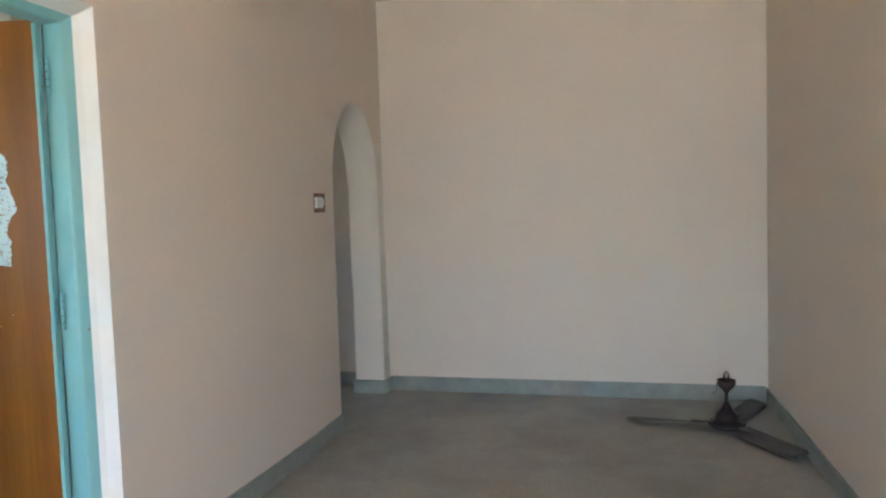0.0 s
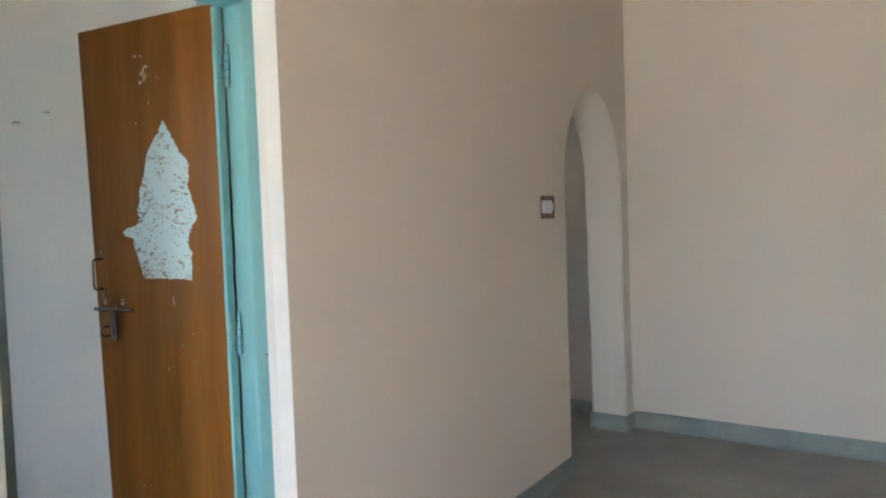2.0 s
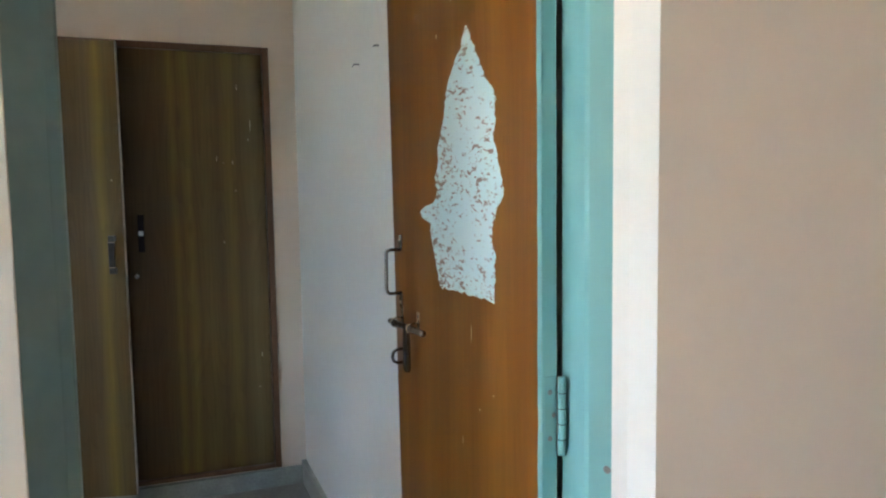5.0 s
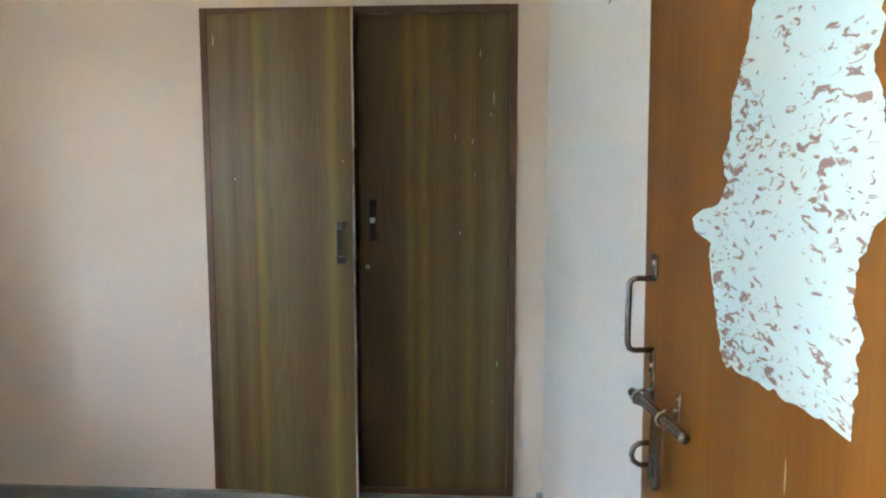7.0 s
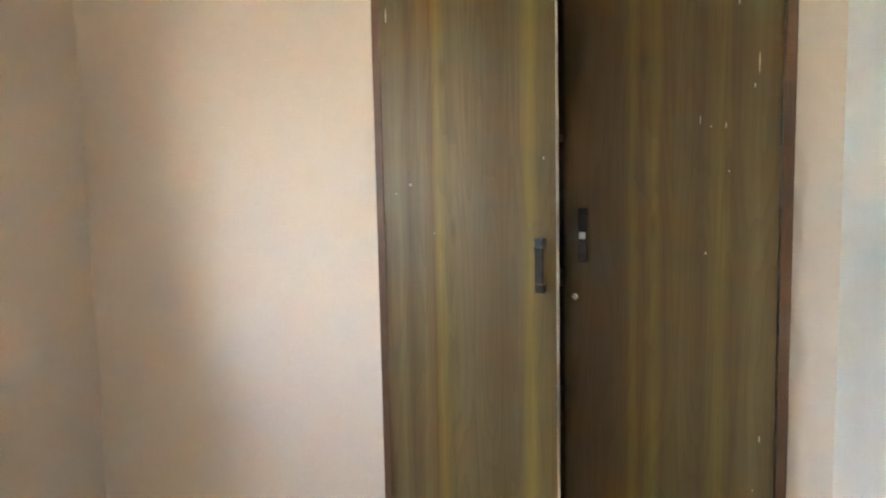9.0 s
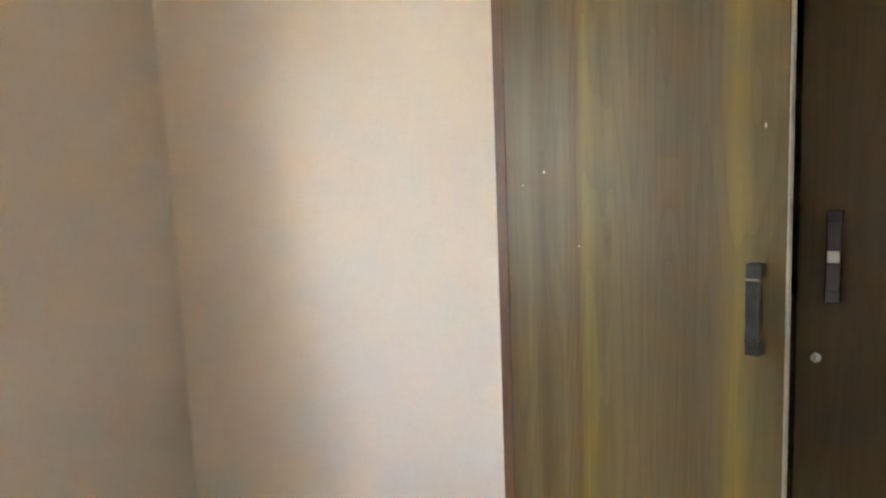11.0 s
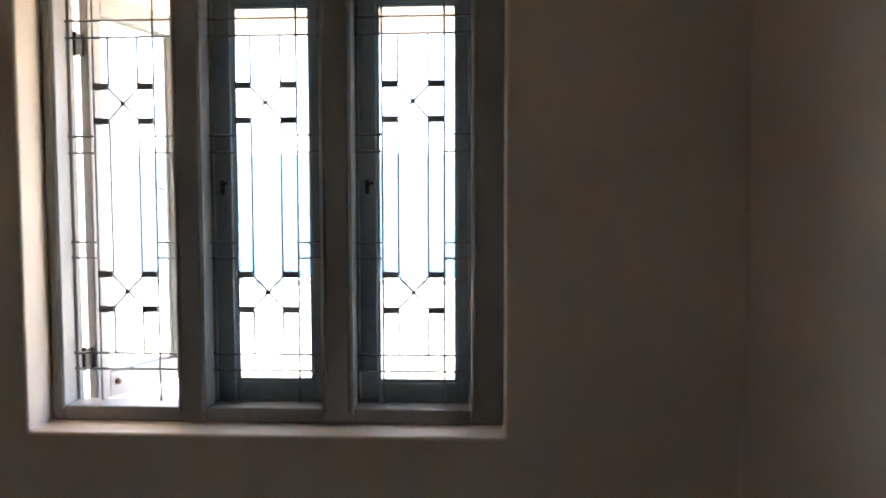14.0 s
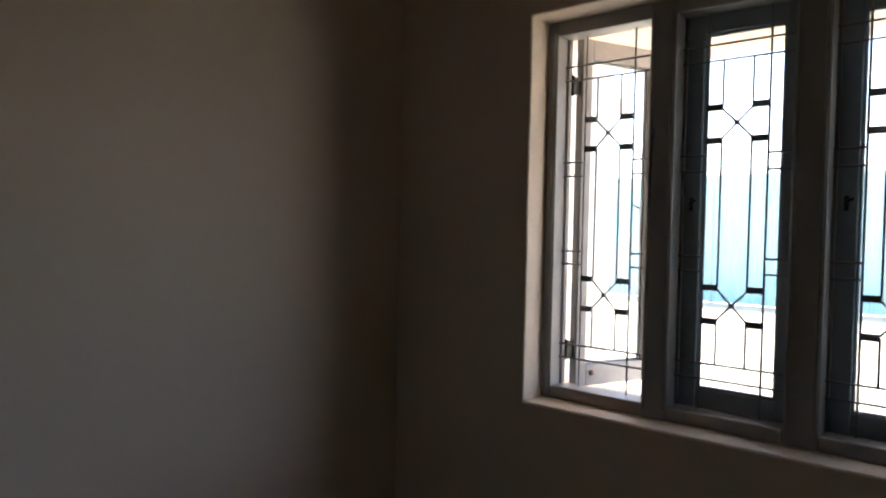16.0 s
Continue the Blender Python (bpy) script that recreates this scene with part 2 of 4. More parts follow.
PEACH = surface("peach_outside_paint", (0.78, 0.55, 0.42), (0.70, 0.48, 0.36), rough=0.8)
FLOOR = terrazzo("grey_brown_terrazzo", (0.295, 0.282, 0.248), (0.41, 0.395, 0.36), (0.185, 0.178, 0.158))
SKIRT = surface("green_grey_terrazzo", (0.315, 0.345, 0.31), (0.17, 0.19, 0.172), rough=0.4, spread=(9, 90), amount=(0.6, 0.5), bump=0.04)
BLUE = surface("glossy_sky_blue_enamel", (0.235, 0.50, 0.52), (0.20, 0.43, 0.45), rough=0.32, spread=(3, 40), bump=0.08, bump_scale=40, stretch=(1, 1, 0.3))
GREY = surface("grey_cream_window_enamel", (0.345, 0.335, 0.32), (0.275, 0.265, 0.25), rough=0.4, spread=(4, 50), bump=0.08, bump_scale=60)
# casement enamel, bluer than the frame's: window glare is mixed into the colour
SASHGLARE = surface("glare_blued_casement_enamel", (0.30, 0.355, 0.40), (0.235, 0.285, 0.325), rough=0.35, spread=(4, 50), bump=0.08, bump_scale=60)
IRON = surface("grey_painted_iron", (0.30, 0.31, 0.32), (0.14, 0.14, 0.145), rough=0.45, spread=(20, 200), bump=0.1)
STEEL = surface("worn_steel", (0.32, 0.32, 0.315), (0.16, 0.155, 0.15), rough=0.24, metal=0.9, spread=(25, 220), amount=(0.6, 0.5), bump=0.06)
NICKEL = surface("bright_nickel", (0.62, 0.60, 0.55), (0.35, 0.33, 0.3), rough=0.25, metal=1.0, spread=(30, 220))
RUBBER = surface("dull_dark_gap", (0.03, 0.03, 0.032), rough=0.8)
BLACK = surface("blackened_brass", (0.055, 0.052, 0.05), (0.028, 0.026, 0.025), rough=0.35, metal=0.5, spread=(30, 200))
FANBROWN = surface("dusty_brown_fan_enamel", (0.042, 0.030, 0.030), (0.026, 0.019, 0.019), rough=0.26, spread=(9, 90), bump=0.05)
BLADE = surface("dusty_brown_blade", (0.095, 0.084, 0.080), (0.062, 0.054, 0.052), rough=0.55, spread=(7, 70), bump=0.05)
FRAMEWOOD = surface("dark_red_brown_wood", (0.15, 0.075, 0.036), (0.08, 0.040, 0.02), rough=0.45, spread=(8, 60), stretch=(6, 6, 0.7), bump=0.1)
BANDING = surface("grey_edge_banding", (0.62, 0.54, 0.46), (0.46, 0.39, 0.32), rough=0.5, spread=(10, 90))
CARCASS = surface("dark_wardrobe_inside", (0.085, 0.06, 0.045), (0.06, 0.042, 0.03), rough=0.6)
PLASTIC = surface("white_plastic", (0.78, 0.78, 0.76), (0.68, 0.68, 0.66), rough=0.35, bump=0)
CHISEL = surface("broken_brown_plaster", (0.33, 0.19, 0.13), (0.14, 0.07, 0.05), rough=0.9, spread=(30, 160), amount=(0.8, 0.6), bump=0.5)
FLECK = surface("bare_pale_scratch", (0.62, 0.50, 0.36), (0.45, 0.34, 0.22), rough=0.7, spread=(60, 300))
PAPER = residue("torn_paper_residue")
GLASS = clear_glass("window_glass")
SAND = surface("sunlit_sandy_ground", (0.47, 0.405, 0.30), (0.41, 0.345, 0.25), rough=0.95, spread=(0.25, 4.0), bump=0.2, bump_scale=8)
SHEET = surface("pale_blue_metal_sheet", (0.40, 0.62, 0.66), (0.36, 0.57, 0.61), rough=0.5, spread=(0.4, 6), bump=0)
DOORWOOD = streaked_wood("orange_brown_veneer", [(0.0, (0.225, 0.088, 0.011)), (0.12, (0.195, 0.072, 0.009)), (0.22, (0.240, 0.096, 0.012)), (0.34, (0.205, 0.076, 0.009)), (0.45, (0.262, 0.108, 0.014)),
                         (0.55, (0.212, 0.080, 0.010)), (0.68, (0.248, 0.098, 0.012)), (0.82, (0.188, 0.068, 0.009)), (0.92, (0.222, 0.086, 0.011)), (1.0, (0.165, 0.058, 0.008))], 0.62,
                         waver=0.05, rough=0.38, grain=(70.0, 2.0), grain_dark=0.72, figure=0.10)
OLIVE, UMBER, GREYB, RUST = (0.228, 0.160, 0.038), (0.126, 0.082, 0.030), (0.180, 0.128, 0.052), (0.155, 0.096, 0.030)
LAMINATE = streaked_wood("olive_streaked_laminate", [(0.0, UMBER), (0.10, GREYB), (0.17, UMBER), (0.25, GREYB), (0.31, RUST), (0.345, OLIVE), (0.40, (0.16, 0.12, 0.04)),
                         (0.47, GREYB), (0.60, (0.146, 0.103, 0.042)), (0.70, UMBER), (0.79, (0.142, 0.100, 0.044)), (0.86, OLIVE), (0.91, (0.145, 0.105, 0.036)), (1.0, UMBER)],
                         0.63, waver=0.012, knots=0.35, rough=0.42, grain=(85.0, 2.2), grain_dark=0.7, figure=0.17)
DARKLAM = streaked_wood("brown_streaked_laminate", [(0.0, (0.115, 0.066, 0.026)), (0.20, (0.118, 0.070, 0.026)), (0.30, (0.135, 0.088, 0.030)), (0.34, (0.205, 0.138, 0.034)), (0.38, RUST),
                        (0.44, (0.215, 0.148, 0.036)), (0.48, RUST), (0.56, (0.165, 0.112, 0.036)), (0.66, (0.125, 0.080, 0.030)), (0.74, (0.185, 0.128, 0.036)), (0.80, UMBER), (0.9, GREYB), (1.0, UMBER)],
                        0.62, waver=0.014, knots=0.35, rough=0.42, grain=(85.0, 2.2), grain_dark=0.7, figure=0.17)


# ---- mesh helpers ----
def put(name, bm, material, parent=None, label="", place=None, smooth=False):
    if not bm.faces:
        raise ValueError(name)
    bmesh.ops.recalc_face_normals(bm, faces=bm.faces[:])
    me = bpy.data.meshes.new(name)
    bm.to_mesh(me)
    bm.free()
    me.materials.append(material)
    if smooth:
        for p in me.polygons:
            p.use_smooth = True
    ob = new(name, me)
    if parent is not None:
        ob.parent = parent
    if place is not None:
        ob.matrix_local = place
    if label:
        ob["label"] = label
    return ob


part = put


def structure(ob, label, category):
    return tagged(ob, label, category, kind="structure")


def thing(name, place, label, category, kind="", group=""):
    ob = new(name)
    ob.empty_display_size = 0.1
    ob.matrix_world = place
    return tagged(ob, label, category, group, kind)


def block(x0, x1, y0, y1, z0, z1, round_by=0.0, into=None):
    bm = into or bmesh.new()
    made = bmesh.ops.create_cube(bm, size=1)["verts"]
    for v in made:
        v.co = Vector(((x0 + x1) / 2 + v.co.x * (x1 - x0), (y0 + y1) / 2 + v.co.y * (y1 - y0), (z0 + z1) / 2 + v.co.z * (z1 - z0)))
    if round_by:
        edges = list({e for v in made for e in v.link_edges})
        bmesh.ops.bevel(bm, geom=edges, offset=round_by, segments=2, affect='EDGES', profile=0.5)
    return bm


def rod(points, radius, sides=10, into=None):
    """A round bar bent along the points, with closed ends."""
    bm = into or bmesh.new()
    pts = [Vector(p) for p in points]
    rings = []
    side = None
    for i, p in enumerate(pts):
        way = (pts[min(i + 1, len(pts) - 1)] - pts[max(i - 1, 0)]).normalized()
        if side is None:
            side = way.orthogonal().normalized()
        side = (side - way * side.dot(way)).normalized()
        up = way.cross(side)
        rings.append([bm.verts.new(p + (side * math.cos(a) + up * math.sin(a)) * radius)
                      for a in (2 * math.pi * k / sides for k in range(sides))])
    for a, b in zip(rings, rings[1:]):
        for k in range(sides):
            bm.faces.new((a[k], a[(k + 1) % sides], b[(k + 1) % sides], b[k]))
    bm.faces.new(list(reversed(rings[0])))
    bm.faces.new(rings[-1])
    return bm


def turned(profile, sides=36, into=None):
    """A lathe shape from (radius, height) rows."""
    bm = into or bmesh.new()
    rings = []
    for r, z in profile:
        rings.append([bm.verts.new((max(r, 0.0004) * math.cos(a), max(r, 0.0004) * math.sin(a), z))
                      for a in (2 * math.pi * k / sides for k in range(sides))])
    for a, b in zip(rings, rings[1:]):
        for k in range(sides):
            bm.faces.new((a[k], a[(k + 1) % sides], b[(k + 1) % sides], b[k]))
    bm.faces.new(list(reversed(rings[0])))
    bm.faces.new(rings[-1])
    return bm


def extruded(outline, axis, a, b):
    """A prism: the outline lies across the axis ('x', 'y' or 'z'), from a to b along it."""
    bm = bmesh.new()

    def at(p, h):
        return {"x": (h, p[0], p[1]), "y": (p[0], h, p[1]), "z": (p[0], p[1], h)}[axis]
    low = [bm.verts.new(at(p, a)) for p in outline]
    high = [bm.verts.new(at(p, b)) for p in outline]
    n = len(outline)
    for i in range(n):
        bm.faces.new((low[i], low[(i + 1) % n], high[(i + 1) % n], high[i]))
    bm.faces.new(low)
    bm.faces.new(list(reversed(high)))
    return bm


def pierced(axis, a, b, u0, u1, z0, z1, holes):
    """A straight wall across the axis ('x' or 'y') from a to b, with rectangular holes (u0, u1, z0, z1)."""
    us = sorted({u0, u1, *(h[0] for h in holes), *(h[1] for h in holes)})
    zs = sorted({z0, z1, *(h[2] for h in holes), *(h[3] for h in holes)})
    bm = bmesh.new()
    verts = {}

    def v(s, i, j):
        if (s, i, j) not in verts:
            d = a if s == 0 else b
            verts[s, i, j] = bm.verts.new((d, us[i], zs[j]) if axis == "x" else (us[i], d, zs[j]))
        return verts[s, i, j]

    def solid(i, j):
        if not (0 <= i < len(us) - 1 and 0 <= j < len(zs) - 1):
            return False
        cu, cz = (us[i] + us[i + 1]) / 2, (zs[j] + zs[j + 1]) / 2
        return not any(h[0] < cu < h[1] and h[2] < cz < h[3] for h in holes)
    for i in range(len(us) - 1):
        for j in range(len(zs) - 1):
            if not solid(i, j):
                continue
            for s in (0, 1):
                bm.faces.new((v(s, i, j), v(s, i + 1, j), v(s, i + 1, j + 1), v(s, i, j + 1)))
            for di, dj, e in ((-1, 0, ((i, j), (i, j + 1))), (1, 0, ((i + 1, j), (i + 1, j + 1))),
                              (0, -1, ((i, j), (i + 1, j))), (0, 1, ((i, j + 1), (i + 1, j + 1)))):
                if not solid(i + di, j + dj):
                    (p, q), (r, t) = e
                    bm.faces.new((v(0, p, q), v(0, r, t), v(1, r, t), v(1, p, q)))
    return bm


def soften(ob, width, segments=3, angle=40):
    mod = ob.modifiers.new("bevel", 'BEVEL')
    mod.width, mod.segments, mod.limit_method, mod.angle_limit = width, segments, 'ANGLE', radians(angle)
    return ob


# ---- plan, in metres ----
H = 2.92                      # ceilings
XH, XR = -1.62, -1.79         # shared wall: hall face, bedroom face
XA = -1.855                   # back of the arch
XE = 1.055                    # hall, east wall
YN = 4.97                     # hall, north wall
YS = -2.3                     # hall, south wall
XW = -4.25                    # bedroom, west wall
YW = -0.77                    # bedroom, window wall
YNW, YNE = 1.94, 2.062        # bedroom, north wall at its west and east end
YP = 5.09                     # passage, north wall
XD = -1.70                    # hall face where the plaster curves back to the doorway
DOOR0, DOOR1, DOORZ = 1.307, 2.13, 2.13   # door opening in the hall's plaster
JAMB_N, JAMB_S = 3.65, 0.78   # ends of the curved plaster beside the doorway
ARCH0, ARCH1, SPRING, RISE = 4.015, 4.85, 1.545, 0.555
WIN = (-3.647, -2.378, 0.864, 2.13)        # window opening
WARD = (0.54, 1.828, 0.09, 2.118)          # wardrobe niche

floor = structure(put("floor", block(XW - 0.6, XE + 0.2, YS - 0.2, YP + 0.2, -0.12, 0), FLOOR), "worn grey-brown terrazzo floor with cloudy stains", "floor")

# the wall between hall and bedroom: its outline runs round the doorway and the arch, both of which reach the floor
mid_y, half = (ARCH0 + ARCH1) / 2, (ARCH1 - ARCH0) / 2
arch_line = [(mid_y - half * math.cos(math.pi * k / 36), SPRING + RISE * math.sin(math.pi * k / 36)) for k in range(37)]
pier = extruded([(JAMB_N, 0), (ARCH0, 0), *arch_line, (ARCH1, 0), (YN, 0), (YN, H), (JAMB_N, H)], "x", XH, XA)
rim = [e for e in pier.edges if abs(e.verts[0].co.x - e.verts[1].co.x) < 1e-6 and all(ARCH0 - 1e-4 < v.co.y < ARCH1 + 1e-4 for v in e.verts)
       and not all(abs(v.co.z) < 1e-6 for v in e.verts)]
bmesh.ops.bevel(pier, geom=rim, offset=0.014, segments=3, affect='EDGES', profile=0.5)
structure(put("wall_shared_north", pier, PINK), "pink-beige plastered wall with a rounded arch opening", "wall")
structure(put("wall_shared_south", extruded([(YS, 0), (JAMB_S, 0), (JAMB_S, H), (YS, H)], "x", XH, XR), PINK),
          "pink-beige plastered wall beside the doorway", "wall")


def curved(y0, y1, n=24, out=0.0):
    """Plan of the hall face from the doorway's edge (y0) to the flat of the wall (y1)."""
    return [(XD + out + (XH - XD) * math.sin(math.pi / 2 * k / n), y0 + (y1 - y0) * k / n) for k in range(n + 1)]


structure(put("wall_jamb_north", extruded([*curved(DOOR1, JAMB_N), (XA, JAMB_N), (XA, 2.161), (-1.72, 2.161)], "z", 0, H), PINK), "pink-beige plaster curving back to the doorway", "wall")
structure(put("wall_jamb_south", extruded([*curved(DOOR0, JAMB_S), (XR, JAMB_S), (XR, 1.25), (-1.715, 1.25)], "z", 0, H), PINK), "pink-beige plaster curving back to the doorway", "wall")
band = extruded([*curved(DOOR0 - 0.001, JAMB_S, 24, 0.003)[:10], *reversed(curved(DOOR0 - 0.001, JAMB_S, 24, -0.004)[:10])], "z", 0, DOORZ)
structure(put("trim", band, LIMEWASH), "white limewash band on the wall beside the doorway", "doorway band")
structure(put("wall_shared_lintel", block(XR, XD, DOOR0, DOOR1, DOORZ, H), PINK), "pink-beige plastered wall over the doorway", "wall")
structure(put("wall_hall_north", block(XH, XE + 0.15, YN, YN + 0.12, 0, H), PINK), "pink-beige plastered end wall of the hall", "wall")
structure(put("wall_hall_east", block(XE, XE + 0.15, YS, YN, 0, H), PINK), "pink-beige plastered side wall of the hall", "wall")
HALL_OPEN = (-0.35, 0.65, 0.0, 2.1)
structure(put("wall_hall_south", pierced("y", YS - 0.2, YS, XR, XE + 0.15, 0, H, [HALL_OPEN]), PINK), "plain plastered wall with the entrance opening", "wall")
structure(put("wall_bedroom_south", pierced("y", -1.0, YW, XW - 0.6, XR, 0, H, [WIN]), PEACHWALL), "pink-beige plastered wall round the window", "wall")
soften(bpy.data.objects["wall_bedroom_south"], 0.008)
structure(put("wall_bedroom_west", pierced("x", XW - 0.15, XW, YW, YNW + 0.06, 0, H, [WARD]), PEACHWALL), "pink-beige plastered wall with the wardrobe niche", "wall")
north = extruded([(XW - 0.6, YNW - 0.018), (-1.98, 2.054), (-1.98, 2.20), (XA, 2.20), (XA, 2.26), (XW - 0.6, 2.26)], "z", 0, H)
structure(put("wall_bedroom_north", north, WHITE), "cream-white plastered wall behind the open door", "wall")
structure(put("wall_bedroom_east", block(XR - 0.004, XR, YW, 1.25, 0, H), PEACHWALL), "peach plastered bedroom wall beside the doorway", "wall")
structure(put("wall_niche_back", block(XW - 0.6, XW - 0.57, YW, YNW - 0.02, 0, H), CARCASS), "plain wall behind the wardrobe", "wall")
structure(put("wall_passage_north", block(XW - 0.6, XH, YP, YP + 0.12, 0, H), PINK), "pink-beige plastered passage wall beyond the arch", "wall")
structure(put("wall_passage_west", pierced("x", XW - 0.6, XW - 0.45, 2.26, YP, 0, H, [(3.2, 3.55, 1.2, 1.9)]), PINK), "plain plastered passage wall", "wall")
structure(put("ceiling_hall", block(XH, XE + 0.15, YS - 0.2, YN + 0.12, H, H + 0.12), CEIL), "peach painted hall ceiling", "ceiling")
structure(put("ceiling_bedroom", block(XW - 0.6, XH, -1.0, 2.26, H, H + 0.12), CEIL), "peach painted bedroom ceiling", "ceiling")
structure(put("ceiling_passage", block(XW - 0.6, XH, 2.26, YP + 0.12, H, H + 0.12), WHITE), "cream painted passage ceiling", "ceiling")

# soft plaster fillet in the corner beside the window
FR = 0.012
arc = [(XW + FR - FR * math.cos(math.pi / 2 * k / 14), YW + FR - FR * math.sin(math.pi / 2 * k / 14)) for k in range(15)]
structure(put("wall_corner_fillet", extruded([(XW - 0.01, YW + FR), *arc, (XW + FR, YW - 0.01), (XW - 0.01, YW - 0.01)], "z", 0, H), PEACHWALL), "rounded plaster corner of the peach bedroom walls", "wall")

# skirting, proud of the walls
SK, SKH = 0.014, 0.108


def skirting(x0, x1, y0, y1, high=0.10):
    structure(put("baseboard", block(x0, x1, y0, y1, 0, high, 0.003), SKIRT), "green-grey terrazzo skirting along the wall", "skirting")


skirting(XH + SK, XE - SK, YN - SK, YN + 0.01, SKH)
skirting(XE - SK, XE + 0.01, YS, YN - SK)
skirting(XH - 0.01, XH + SK, JAMB_N, ARCH0)
skirting(XH - 0.01, XH + SK, ARCH1 + 0.002, YN)
skirting(XA - SK, XH, ARCH1 - SK, ARCH1 + 0.01)
skirting(XA, XH, ARCH0 - 0.01, ARCH0 + SK)
skirting(XH - 0.01, XH + SK, YS, JAMB_S)
for y0, y1 in ((DOOR1 + 0.005, JAMB_N), (DOOR0 - 0.005, JAMB_S)):
    run = extruded([*curved(y0, y1, 24, SK), *reversed(curved(y0, y1, 24, -0.01))], "z", 0, 0.10)
    structure(put("baseboard", run, SKIRT), "green-grey terrazzo skirting along the wall", "skirting")
skirting(XW - 0.45, XH - 0.05, YP - SK, YP + 0.01)
skirting(XW - 0.01, XW + SK + 0.012, YW + SK, YNW, 0.084)
skirting(XW + SK, XR - SK, YW - 0.01, YW + SK)
skirting(XR - SK, XR + 0.01, YW, 1.25)
sk = extruded([(XW, YNW - SK), (-1.985, 2.053 - SK), (-1.985, 2.06), (XW, YNW + 0.01)], "z", 0, SKH)
structure(put("baseboard", sk, SKIRT), "green-grey terrazzo skirting along the wall", "skirting")

# ---- doorway: plaster returns and painted wooden frame ----
structure(put("trim", extruded([(XD - 0.001, DOOR1), (-1.742, 2.108), (-1.76, 2.091), (-1.76, 2.161), (-1.72, 2.161)], "z", 0, DOORZ), LIMEWASH), "white plaster return of the doorway", "doorway reveal")
# lock-side return, its shade painted in with the darkened blue
structure(put("trim", extruded([(XD - 0.001, DOOR0), (-1.738, 1.338), (-1.74, 1.25), (-1.716, 1.25)], "z", 0, DOORZ), SHADEDBLUE), "blue painted return of the doorway, coloured darker for its shade", "doorway reveal")
structure(put("trim", extruded([(XD - 0.001, DOORZ), (-1.76, 2.091), (-1.76, DOORZ + 0.02), (XD - 0.02, DOORZ + 0.02)], "y", DOOR0, DOOR1), LIMEWASH),
          "white plaster return over the doorway", "doorway reveal")
frame_thing = thing("door_frame", pose(-1.75, 1.69, 0), "sky-blue enamelled wooden door frame, chipped at the edges", "door frame", "structure")
hinge_line = [(-1.858, 2.057), (-1.785, 2.057), (-1.778, 2.061), (-1.774, 2.067), (-1.76, 2.091), (-1.76, 2.16), (-1.858, 2.16)]
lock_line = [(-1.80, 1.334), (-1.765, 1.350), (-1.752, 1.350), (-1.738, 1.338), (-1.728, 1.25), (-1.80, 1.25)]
# the lock post takes the darkened blue in place of real shade
for name, line, paint in (("hinge_post", hinge_line, BLUE), ("lock_post", lock_line, SHADEDBLUE)):
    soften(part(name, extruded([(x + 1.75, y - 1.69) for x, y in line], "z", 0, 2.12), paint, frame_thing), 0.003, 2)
head = extruded([(-0.108, 2.062), (-0.035, 2.062), (-0.028, 2.065), (-0.01, 2.09), (-0.01, 2.15), (-0.108, 2.15)], "y", -0.44, 0.47)
soften(part("head_rail", head, BLUE, frame_thing), 0.003, 2)
part("frame_screw", turned([(0.0, 0), (0.007, 0.0), (0.006, 0.003), (0.0, 0.004)], 12), IRON, frame_thing, place=pose(-0.014, 0.396, 0.985, 0, 60, 0))

# ---- open door ----
HX, HY, DU = -1.845, 2.012, 0.610
TURN = 187.4
door = thing("door_1", pose(HX, HY, 0, 0, 0, TURN), "open orange-brown veneered door with torn white paper residue", "door", "structure")
leaf_bm = block(0, DU, -0.029, 0, 0.012, 2.068)
for v in leaf_bm.verts:                              # the free edge is not quite plumb
    if v.co.x > 0.3:
        v.co.x += 0.027 * (v.co.z - 1.25)
        v.co.z += 0.008 if v.co.z > 1 else 0
leaf = soften(part("leaf", leaf_bm, DOORWOOD, door), 0.002, 2)
part("hinge_edge", block(-0.003, -0.0005, -0.029, -0.001, 0.012, 2.066), BLUE, door, "blue painted edge of the leaf")
# ragged line where the blue paint laps onto the face
bm = bmesh.new()
rng = random.Random(4)
prev = None
for k in range(70):
    z = 0.012 + k * 2.044 / 69
    w = 0.004 + 0.006 * (0.5 + 0.5 * noise.noise((0, 0, z * 5.0))) + rng.uniform(0, 0.002)
    now = (bm.verts.new((-0.003, 0.0008, z)), bm.verts.new((w, 0.0008, z)))
    if prev:
        bm.faces.new((prev[0], prev[1], now[1], now[0]))
    prev = now
part("paint_lap", bm, BLUE, door, "uneven blue paint lapped onto the veneer")

